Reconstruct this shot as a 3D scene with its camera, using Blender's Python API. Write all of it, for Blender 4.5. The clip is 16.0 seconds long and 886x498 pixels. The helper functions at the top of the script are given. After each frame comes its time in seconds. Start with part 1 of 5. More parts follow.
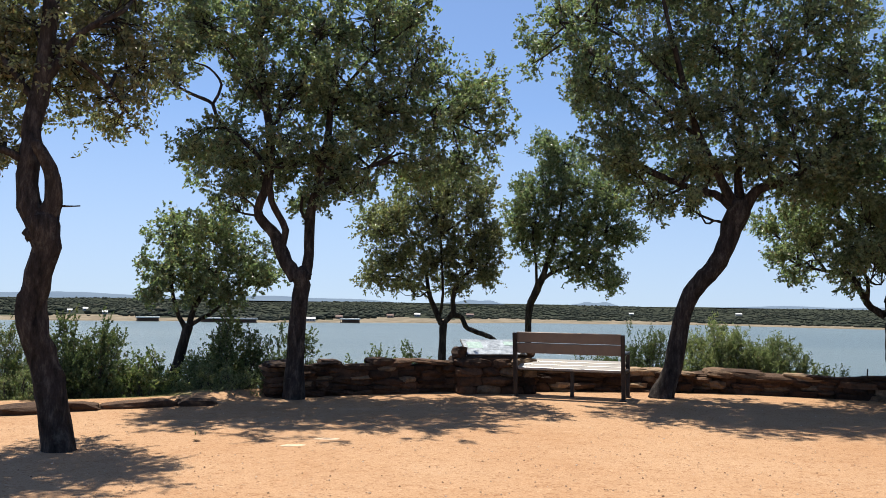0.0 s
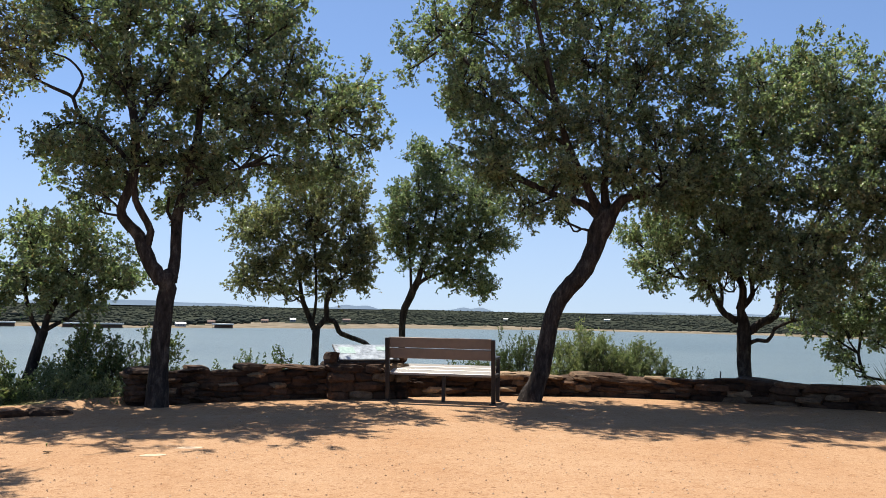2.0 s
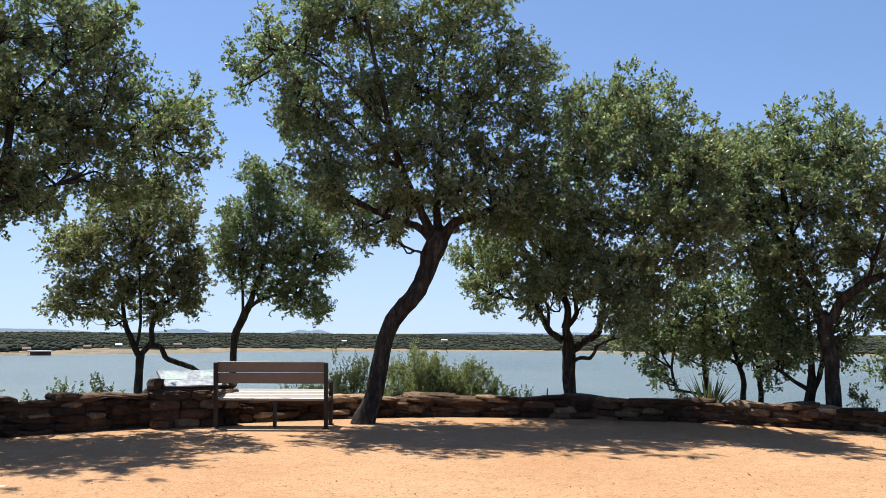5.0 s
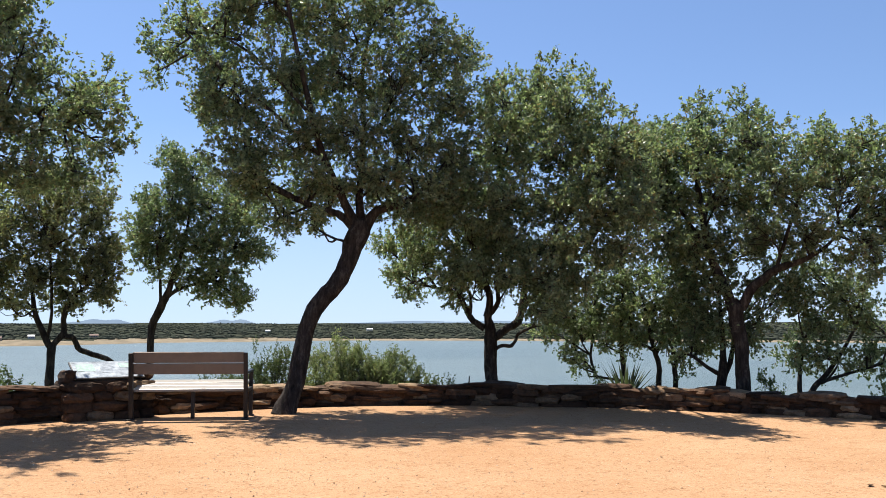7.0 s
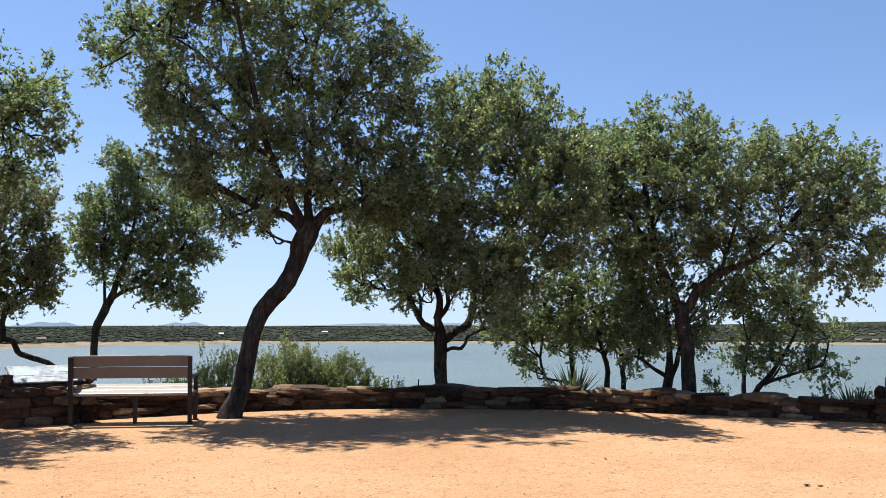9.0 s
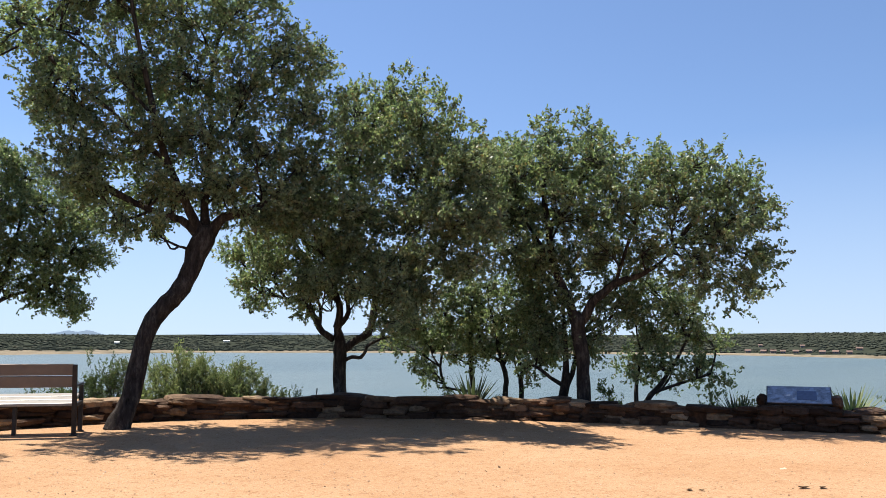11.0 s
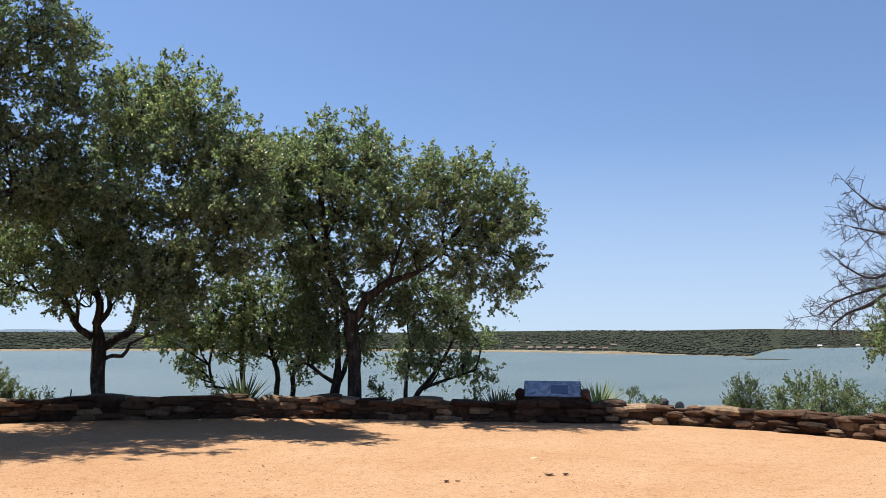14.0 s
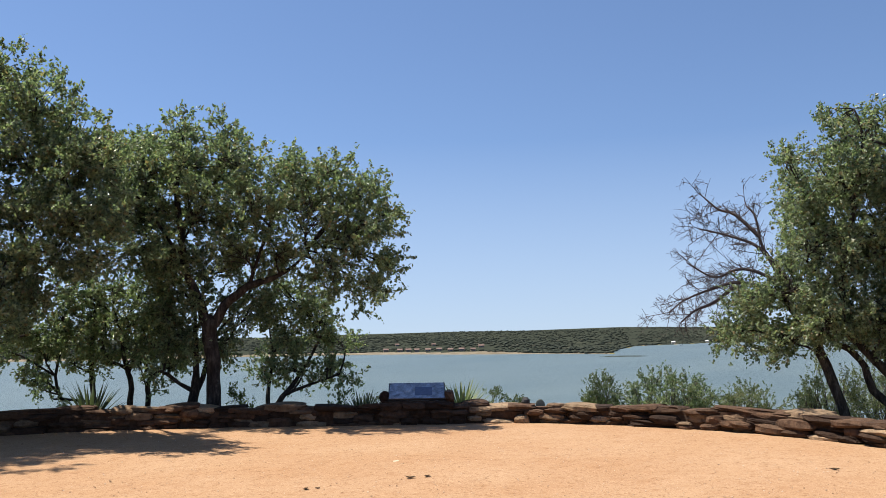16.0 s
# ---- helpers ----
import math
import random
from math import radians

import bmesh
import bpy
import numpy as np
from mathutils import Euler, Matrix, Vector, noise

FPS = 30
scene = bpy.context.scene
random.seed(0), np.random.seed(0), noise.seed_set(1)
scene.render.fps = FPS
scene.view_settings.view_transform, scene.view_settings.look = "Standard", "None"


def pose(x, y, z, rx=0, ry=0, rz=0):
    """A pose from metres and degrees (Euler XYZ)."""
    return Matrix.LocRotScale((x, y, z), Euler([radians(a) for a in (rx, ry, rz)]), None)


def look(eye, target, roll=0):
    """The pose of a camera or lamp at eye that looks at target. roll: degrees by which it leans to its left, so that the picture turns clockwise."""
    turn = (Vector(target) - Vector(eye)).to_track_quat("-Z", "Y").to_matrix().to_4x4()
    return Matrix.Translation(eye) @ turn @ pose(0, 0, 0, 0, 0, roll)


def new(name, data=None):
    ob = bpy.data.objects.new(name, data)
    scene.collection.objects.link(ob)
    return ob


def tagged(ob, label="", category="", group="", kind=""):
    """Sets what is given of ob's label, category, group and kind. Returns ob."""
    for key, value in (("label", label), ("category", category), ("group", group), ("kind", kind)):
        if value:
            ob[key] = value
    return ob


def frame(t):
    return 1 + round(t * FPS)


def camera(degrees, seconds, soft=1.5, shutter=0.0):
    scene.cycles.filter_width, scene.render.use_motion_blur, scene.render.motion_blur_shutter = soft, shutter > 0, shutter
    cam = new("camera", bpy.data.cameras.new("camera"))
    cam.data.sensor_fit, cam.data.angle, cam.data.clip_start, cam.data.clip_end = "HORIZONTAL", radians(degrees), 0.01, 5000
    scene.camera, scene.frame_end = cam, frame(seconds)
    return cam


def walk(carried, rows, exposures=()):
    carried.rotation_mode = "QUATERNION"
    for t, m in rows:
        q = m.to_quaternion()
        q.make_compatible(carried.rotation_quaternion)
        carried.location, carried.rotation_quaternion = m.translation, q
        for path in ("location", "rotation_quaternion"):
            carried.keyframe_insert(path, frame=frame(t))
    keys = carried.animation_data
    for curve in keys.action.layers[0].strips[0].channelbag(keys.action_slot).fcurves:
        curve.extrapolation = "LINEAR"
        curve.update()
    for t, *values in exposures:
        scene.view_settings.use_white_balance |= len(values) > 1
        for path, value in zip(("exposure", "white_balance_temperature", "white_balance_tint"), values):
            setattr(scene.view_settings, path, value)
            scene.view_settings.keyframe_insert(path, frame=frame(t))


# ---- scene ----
cam = camera(54.3, 16.0, soft=0.85)
PATH = [
    (0, (1.017, -1.172, 1.314), (0.918, 0.822, 1.436), 0.9),
    (0.5, (1.023, -1.157, 1.312), (0.978, 0.838, 1.442), 1.0),
    (1, (1.038, -1.157, 1.312), (1.059, 0.839, 1.449), 1.0),
    (1.5, (1.052, -1.161, 1.314), (1.153, 0.832, 1.451), 1.0),
    (2, (1.075, -1.155, 1.311), (1.258, 0.832, 1.45), 1.1),
    (2.5, (1.086, -1.159, 1.316), (1.336, 0.821, 1.455), 0.8),
    (3, (1.094, -1.167, 1.312), (1.404, 0.804, 1.453), 0.8),
    (3.5, (1.107, -1.161, 1.309), (1.472, 0.8, 1.453), 0.9),
    (4, (1.118, -1.163, 1.309), (1.545, 0.785, 1.468), 0.8),
    (4.5, (1.134, -1.165, 1.317), (1.625, 0.764, 1.51), 0.5),
    (7, (1.192, -1.181, 1.312), (1.903, 0.681, 1.48), -0.0),
    (7.5, (1.213, -1.182, 1.325), (1.956, 0.667, 1.489), -0.0),
    (8, (1.228, -1.182, 1.326), (1.988, 0.661, 1.49), -0.0),
    (10.5, (1.394, -1.18, 1.291), (2.328, 0.578, 1.485), 0.1),
    (11, (1.391, -1.203, 1.301), (2.387, 0.52, 1.497), 0.2),
    (11.5, (1.413, -1.215, 1.298), (2.481, 0.464, 1.497), -0.2),
    (12, (1.411, -1.249, 1.308), (2.549, 0.384, 1.505), -0.3),
    (12.5, (1.416, -1.267, 1.304), (2.627, 0.314, 1.491), -0.4),
    (13, (1.426, -1.293, 1.308), (2.702, 0.236, 1.493), -0.3),
    (13.5, (1.44, -1.295, 1.306), (2.773, 0.184, 1.496), 0.1),
    (14, (1.445, -1.315, 1.308), (2.84, 0.105, 1.5), 0.3),
    (14.5, (1.482, -1.31, 1.311), (2.935, 0.05, 1.507), 0.1),
    (15, (1.493, -1.328, 1.31), (2.994, -0.021, 1.51), -0.3),
    (15.5, (1.532, -1.319, 1.307), (3.08, -0.069, 1.505), -0.7),
    (16, (1.56, -1.318, 1.306), (3.154, -0.126, 1.503), -0.8),
]
walk(cam, [(t, look(eye, target, roll)) for t, eye, target, roll in PATH], exposures=[(0.0, 0.76), (3.0, 0.82), (7.0, 0.97), (10.5, 0.96), (14.0, 0.85), (15.0, 0.87), (16.0, 0.77)])

# ---- light ----
SUN_EL, SUN_AZ = 66.0, -21.0          # height; direction of the sun from +y towards +x
world = bpy.data.worlds.new("sky")
scene.world = world
world.use_nodes = True
wn = world.node_tree
sky = wn.nodes.new("ShaderNodeTexSky")
sky.sky_type, sky.sun_disc = "NISHITA", False
sky.sun_elevation, sky.sun_rotation = radians(SUN_EL), radians(SUN_AZ)
sky.altitude, sky.air_density, sky.dust_density, sky.ozone_density = 300, 1.0, 0.25, 1.0
# the haze over the lake lies low: the sky is read a little above each direction, and a touch bluer
coord, lift, tint = wn.nodes.new("ShaderNodeTexCoord"), wn.nodes.new("ShaderNodeVectorMath"), wn.nodes.new("ShaderNodeMix")
lift.operation, lift.inputs[1].default_value = "ADD", (0, 0, 0.08)
tint.data_type, tint.blend_type, tint.inputs[0].default_value, tint.inputs[7].default_value = "RGBA", "MULTIPLY", 1.0, (0.955, 1.03, 1.165, 1)
wn.links.new(coord.outputs["Generated"], lift.inputs[0])
wn.links.new(lift.outputs[0], sky.inputs[0])
wn.links.new(sky.outputs[0], tint.inputs[6])
# pale haze towards the horizon
part_z, thick, haze = wn.nodes.new("ShaderNodeSeparateXYZ"), wn.nodes.new("ShaderNodeMapRange"), wn.nodes.new("ShaderNodeMix")
thick.inputs["From Min"].default_value, thick.inputs["From Max"].default_value = 0.0, 0.22
thick.inputs["To Min"].default_value, thick.inputs["To Max"].default_value = 0.62, 0.0
haze.data_type, haze.inputs[7].default_value = "RGBA", (4.3, 5.05, 6.4, 1)
wn.links.new(coord.outputs["Generated"], part_z.inputs[0])
wn.links.new(part_z.outputs[2], thick.inputs[0])
wn.links.new(thick.outputs[0], haze.inputs[0])
wn.links.new(tint.outputs[2], haze.inputs[6])
wn.links.new(haze.outputs[2], wn.nodes["Background"].inputs[0])
wn.nodes["Background"].inputs[1].default_value = 0.075
sun = new("sun", bpy.data.lights.new("sun", "SUN"))
sun.data.energy, sun.data.angle, sun.data.color = 5.0, radians(0.55), (1.0, 0.94, 0.84)
se, sa = radians(SUN_EL), radians(SUN_AZ)
sun.matrix_world = look((math.cos(se) * math.sin(sa) * 60, math.cos(se) * math.cos(sa) * 60, math.sin(se) * 60), (0, 0, 0))

# ---- materials ----


def material(name, rough=0.8, metal=0.0, spec=0.3):
    m = bpy.data.materials.new(name)
    m.use_nodes = True
    b = m.node_tree.nodes["Principled BSDF"]
    b.inputs["Roughness"].default_value, b.inputs["Metallic"].default_value = rough, metal
    b.inputs["Specular IOR Level"].default_value = spec
    return m, m.node_tree, b


def node(nt, kind, **values):
    n = nt.nodes.new("ShaderNode" + kind)
    for k, v in values.items():
        n.inputs[k.replace("_", " ")].default_value = v
    return n


def ramp(nt, fac, *stops):
    """A colour ramp over fac from (place, colour) stops."""
    n = nt.nodes.new("ShaderNodeValToRGB")
    while len(n.color_ramp.elements) < len(stops):
        n.color_ramp.elements.new(0.5)
    for e, (p, c) in zip(n.color_ramp.elements, stops):
        e.position, e.color = p, (*c, 1)
    nt.links.new(fac, n.inputs[0])
    return n.outputs[0]


def mixed(nt, fac, a, b, mode="MIX"):
    n = nt.nodes.new("ShaderNodeMix")
    n.data_type, n.blend_type = "RGBA", mode
    for v, i in ((fac, 0), (a, 6), (b, 7)):
        if isinstance(v, (float, int)):
            n.inputs[i].default_value = v
        elif isinstance(v, tuple):
            n.inputs[i].default_value = (*v, 1)
        else:
            nt.links.new(v, n.inputs[i])
    return n.outputs[2]


def grain(nt, scale, detail=4.0, rough=0.6, stretch=None, obj=False):
    """Noise over the world (or over the thing itself), in cycles per metre."""
    c = nt.nodes.new("ShaderNodeTexCoord") if obj else nt.nodes.new("ShaderNodeNewGeometry")
    out = c.outputs["Object"] if obj else c.outputs["Position"]
    if stretch:
        mp = nt.nodes.new("ShaderNodeMapping")
        mp.inputs["Scale"].default_value = stretch
        nt.links.new(out, mp.inputs[0])
        out = mp.outputs[0]
    n = node(nt, "TexNoise", Scale=scale, Detail=detail, Roughness=rough)
    nt.links.new(out, n.inputs["Vector"])
    return n.outputs[0]


def bump(nt, bsdf, height, strength, distance):
    n = node(nt, "Bump", Strength=strength, Distance=distance)
    nt.links.new(height, n.inputs["Height"])
    nt.links.new(n.outputs[0], bsdf.inputs["Normal"])


def colour(nt, bsdf, c):
    if isinstance(c, tuple):
        bsdf.inputs["Base Color"].default_value = (*c, 1)
    else:
        nt.links.new(c, bsdf.inputs["Base Color"])


def gravel_material():
    m, nt, b = material("decomposed_granite", 0.95, spec=0.10)
    fine = ramp(nt, grain(nt, 75, 3, 0.75), (0.28, (0.245, 0.139, 0.076)), (0.44, (0.370, 0.228, 0.129)), (0.58, (0.414, 0.264, 0.155)), (0.76, (0.50, 0.352, 0.230)))
    # coarser grains lie among the fine ones
    geo = nt.nodes.new("ShaderNodeNewGeometry")
    cells = node(nt, "TexVoronoi", Scale=42.0)
    nt.links.new(geo.outputs["Position"], cells.inputs["Vector"])
    grains = ramp(nt, cells.outputs["Color"], (0.12, (0.62, 0.52, 0.46)), (0.30, (1, 1, 1)), (0.80, (1, 1, 1)), (0.94, (1.28, 1.30, 1.34)))
    c = mixed(nt, 0.6, fine, grains, "MULTIPLY")
    broad = ramp(nt, grain(nt, 0.5, 5, 0.65), (0.32, (0.90, 0.83, 0.77)), (0.62, (1.0, 1.0, 1.0)))
    c = mixed(nt, 1.0, c, broad, "MULTIPLY")
    scuffs = ramp(nt, grain(nt, 5.5, 5, 0.7), (0.30, (0.80, 0.72, 0.66)), (0.47, (1, 1, 1)), (0.74, (1.07, 1.08, 1.09)))
    c = mixed(nt, 0.7, c, scuffs, "MULTIPLY")
    specks = ramp(nt, grain(nt, 19, 2, 0.5), (0.67, (1, 1, 1)), (0.72, (0.45, 0.37, 0.33)))
    colour(nt, b, mixed(nt, 0.7, c, specks, "MULTIPLY"))
    h = mixed(nt, 0.5, grain(nt, 7, 5, 0.75), grain(nt, 48, 3, 0.75))
    bump(nt, b, h, 0.65, 0.032)
    return m


def scrub_material():
    m, nt, b = material("scrub_ground", 0.95, spec=0.1)
    c = ramp(nt, grain(nt, 1.3, 6, 0.7), (0.3, (0.08, 0.085, 0.03)), (0.5, (0.17, 0.15, 0.06)), (0.7, (0.30, 0.23, 0.13)))
    colour(nt, b, c)
    bump(nt, b, grain(nt, 12, 4, 0.7), 0.8, 0.06)
    return m


def farland_material():
    m, nt, b = material("far_scrubland", 1.0, spec=0.0)
    c = ramp(nt, grain(nt, 0.02, 6, 0.7), (0.36, (0.031, 0.036, 0.028)), (0.58, (0.038, 0.043, 0.032)), (0.78, (0.085, 0.077, 0.054)))
    colour(nt, b, c)
    return m


def shore_material():
    m, nt, b = material("pale_shore_sand", 0.95, spec=0.1)
    colour(nt, b, ramp(nt, grain(nt, 0.05, 5, 0.7), (0.35, (0.120, 0.099, 0.066)), (0.6, (0.215, 0.176, 0.122))))
    return m


def far_woods_material():
    m, nt, b = material("far_tree_foliage", 1.0, spec=0.0)
    g = nt.nodes.new("ShaderNodeNewGeometry")
    c = ramp(nt, g.outputs["Random Per Island"], (0.0, (0.038, 0.045, 0.036)), (0.6, (0.046, 0.053, 0.042)), (0.94, (0.058, 0.063, 0.048)), (1.0, (0.100, 0.094, 0.070)))
    colour(nt, b, c)
    bump(nt, b, grain(nt, 0.6, 3, 0.7), 0.7, 0.8)
    return m


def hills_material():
    m, nt, b = material("haze_tinted_hill", 1.0, spec=0.0)
    # blue of the distance haze is painted into the base colour
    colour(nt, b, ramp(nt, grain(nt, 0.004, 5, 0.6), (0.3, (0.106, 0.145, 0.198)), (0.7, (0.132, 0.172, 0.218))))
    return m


def water_material():
    m, nt, b = material("lake_water", 0.32, spec=0.34)
    c = ramp(nt, grain(nt, 0.012, 3, 0.5, (0.4, 1.6, 1)), (0.35, (0.082, 0.113, 0.106)), (0.65, (0.106, 0.137, 0.126)))
    colour(nt, b, c)
    h = mixed(nt, 0.5, grain(nt, 0.35, 4, 0.6, (0.5, 1.3, 1)), grain(nt, 1.6, 3, 0.6))
    bump(nt, b, h, 0.9, 1.0)
    return m


def stone_material(name, dark, mid, light):
    m, nt, b = material(name, 0.9, spec=0.2)
    o = nt.nodes.new("ShaderNodeObjectInfo")
    base = ramp(nt, o.outputs["Random"], (0.0, dark), (0.4, mid), (0.75, tuple(v * 1.45 for v in mid)), (0.92, tuple(v * 0.7 for v in light)), (1.0, light))
    mott = ramp(nt, grain(nt, 11, 6, 0.75), (0.32, (0.36, 0.33, 0.31)), (0.52, (1, 1, 1)), (0.72, (1.5, 1.42, 1.3)))
    c = mixed(nt, 0.85, base, mott, "MULTIPLY")
    lichen = ramp(nt, grain(nt, 3.2, 5, 0.65), (0.60, (0, 0, 0)), (0.68, (1, 1, 1)))
    colour(nt, b, mixed(nt, lichen, c, mixed(nt, 0.5, c, (0.085, 0.062, 0.045))))
    bump(nt, b, mixed(nt, 0.5, grain(nt, 9, 6, 0.7), grain(nt, 30, 4, 0.7, (1, 1, 3))), 1.0, 0.045)
    return m


def bark_material():
    m, nt, b = material("oak_bark", 0.95, spec=0.1)
    f = grain(nt, 14, 6, 0.75, (1, 1, 0.28))
    c = ramp(nt, f, (0.32, (0.012, 0.011, 0.011)), (0.52, (0.046, 0.039, 0.035)), (0.72, (0.135, 0.115, 0.100)))
    lich = ramp(nt, grain(nt, 4, 5, 0.7), (0.58, (0, 0, 0)), (0.70, (0.7, 0.7, 0.7)))
    colour(nt, b, mixed(nt, lich, c, (0.13, 0.12, 0.105)))
    bump(nt, b, f, 1.0, 0.045)
    return m


def leaf_material(name, dark, mid, light, dead, through_gain=0.5, gloss=0.6):
    """Small leathery leaves: gloss above, light shining through from behind."""
    m, nt, b = material(name, 0.76 - 0.6 * gloss, spec=gloss)
    g = nt.nodes.new("ShaderNodeNewGeometry")
    c = ramp(nt, g.outputs["Random Per Island"], (0.0, dark), (0.4, mid), (0.8, light), (0.985, dead))
    patch = ramp(nt, grain(nt, 1.1, 3, 0.6), (0.35, (0.75, 0.78, 0.72)), (0.65, (1.15, 1.1, 0.95)))
    c = mixed(nt, 0.8, c, patch, "MULTIPLY")
    colour(nt, b, c)
    t = nt.nodes.new("ShaderNodeBsdfTranslucent")
    nt.links.new(mixed(nt, 1.0, c, (1.16, 1.36, 0.82), "MULTIPLY"), t.inputs[0])
    mx = nt.nodes.new("ShaderNodeMixShader")
    mx.inputs[0].default_value = through_gain
    nt.links.new(b.outputs[0], mx.inputs[1])
    nt.links.new(t.outputs[0], mx.inputs[2])
    nt.links.new(mx.outputs[0], nt.nodes["Material Output"].inputs[0])
    return m


def plain(name, c, rough, metal=0.0, spec=0.4, vary=0.25, scale=20):
    m, nt, b = material(name, rough, metal, spec)
    lo, hi = tuple(v * (1 - vary) for v in c), tuple(min(1, v * (1 + vary)) for v in c)
    f = grain(nt, scale, 5, 0.65, obj=True)
    colour(nt, b, ramp(nt, f, (0.3, lo), (0.7, hi)))
    bump(nt, b, f, 0.2, 0.004)
    return m


GRAVEL, SCRUB, FARLAND, SHORE = gravel_material(), scrub_material(), farland_material(), shore_material()
FARWOODS, HILLS, WATER = far_woods_material(), hills_material(), water_material()
STONE = stone_material("weathered_sandstone", (0.031, 0.018, 0.012), (0.080, 0.046, 0.028), (0.36, 0.25, 0.155))
BARK = bark_material()
OAK = leaf_material("live_oak_leaf", (0.074, 0.098, 0.062), (0.156, 0.198, 0.126), (0.295, 0.348, 0.232), (0.22, 0.165, 0.10), 0.47)
OAK_BROWN = leaf_material("dusty_oak_leaf", (0.090, 0.098, 0.062), (0.170, 0.182, 0.116), (0.29, 0.302, 0.198), (0.22, 0.16, 0.09), 0.45)
BUSH = leaf_material("bush_leaf", (0.070, 0.096, 0.044), (0.140, 0.178, 0.082), (0.23, 0.272, 0.138), (0.22, 0.19, 0.11), 0.4, 0.25)
JUNIPER = leaf_material("juniper_spray", (0.058, 0.080, 0.044), (0.118, 0.152, 0.076), (0.19, 0.225, 0.12), (0.16, 0.13, 0.07), 0.3, 0.2)
GREYBUSH = leaf_material("grey_green_leaf", (0.10, 0.115, 0.07), (0.18, 0.205, 0.125), (0.27, 0.29, 0.19), (0.26, 0.22, 0.15), 0.5, 0.3)
YUCCA = leaf_material("yucca_blade", (0.045, 0.060, 0.040), (0.085, 0.105, 0.066), (0.13, 0.155, 0.10), (0.3, 0.25, 0.15), 0.25, 0.25)
YUCCA_PALE = leaf_material("pale_yucca_blade", (0.16, 0.19, 0.11), (0.24, 0.275, 0.16), (0.33, 0.36, 0.22), (0.38, 0.33, 0.2), 0.35, 0.3)
DRYTWIG = plain("dry_grey_twig", (0.080, 0.066, 0.066), 0.95, spec=0.1)
STEEL = plain("dark_bronze_steel", (0.028, 0.023, 0.021), 0.45, 0.3)
BOARD = plain("brown_plastic_lumber", (0.20, 0.145, 0.105), 0.55, vary=0.12, scale=8)
# lit copy of the bench lumber: the sun's glare is put into the colour
SEATBOARD = plain("sunlit_plastic_lumber", (0.313, 0.286, 0.258), 0.35, spec=0.6, vary=0.12, scale=8)
# pale glare with dark blotches painted in for leaf shade and reflections
SIGNFACE = plain("glare_and_dapple_sign_print", (0.34, 0.367, 0.388), 0.18, spec=0.7, vary=0.6, scale=9)
# wide colour variation paints the streaks of sky glare on the panel
SIGNBLUE = plain("glare_streaked_blue_print", (0.163, 0.19, 0.252), 0.16, spec=0.7, vary=0.75, scale=9)
SIGNDARK = plain("dark_sign_block", (0.04, 0.06, 0.13), 0.2, spec=0.5)
SIGNGREEN = plain("pale_green_sign_block", (0.36, 0.47, 0.42), 0.25, spec=0.5)
LITTER = plain("dry_brown_leaf", (0.11, 0.065, 0.035), 0.9, vary=0.4)
DARKSTONE = plain("dark_grey_stone", (0.035, 0.033, 0.034), 0.8, vary=0.4)
GREYPAD = plain("dusty_cactus_pad", (0.17, 0.18, 0.14), 0.8, vary=0.3)
PALESTONE = plain("pale_bedrock", (0.50, 0.36, 0.24), 0.9, vary=0.2)
GRASSBLADE = plain("grass_blade", (0.2, 0.26, 0.09), 0.7)


def grit_material():
    m, nt, b = material("loose_grit", 0.95, spec=0.1)
    g = nt.nodes.new("ShaderNodeNewGeometry")
    colour(nt, b, ramp(nt, g.outputs["Random Per Island"], (0.0, (0.158, 0.0924, 0.0561)), (0.3, (0.304, 0.198, 0.125)), (0.8, (0.436, 0.31, 0.211)), (1.0, (0.541, 0.449, 0.343))))
    return m


GRIT = grit_material()
WHITEWALL = plain("white_painted_wall", (0.408, 0.394, 0.367), 0.8, scale=1)
TANWALL = plain("tan_painted_wall", (0.286, 0.211, 0.143), 0.8, scale=1)
ROOFING = plain("brown_roof", (0.16, 0.10, 0.08), 0.8, scale=1)
PALEROOF = plain("pale_metal_roof", (0.60, 0.60, 0.58), 0.6, scale=1)

# ---- building helpers ----


def part(name, bm, mat, parent=None, label=""):
    me = bpy.data.meshes.new(name)
    bm.to_mesh(me)
    bm.free()
    me.materials.append(mat)
    ob = new(name, me)
    ob.parent = parent
    return tagged(ob, label)


def part_arrays(name, verts, faces, mat, parent=None, label="", smooth=False):
    """One mesh from numpy arrays of corners and of equal-sided faces."""
    me = bpy.data.meshes.new(name)
    verts, faces = np.asarray(verts, np.float32), np.asarray(faces, np.int32)
    n, k = faces.shape
    me.vertices.add(len(verts))
    me.vertices.foreach_set("co", verts.ravel())
    me.loops.add(n * k)
    me.loops.foreach_set("vertex_index", faces.ravel())
    me.polygons.add(n)
    me.polygons.foreach_set("loop_start", np.arange(0, n * k, k, dtype=np.int32))
    me.polygons.foreach_set("loop_total", np.full(n, k, np.int32))
    me.polygons.foreach_set("use_smooth", np.full(n, smooth))
    me.update(calc_edges=True)
    me.materials.append(mat)
    ob = new(name, me)
    ob.parent = parent
    return tagged(ob, label)


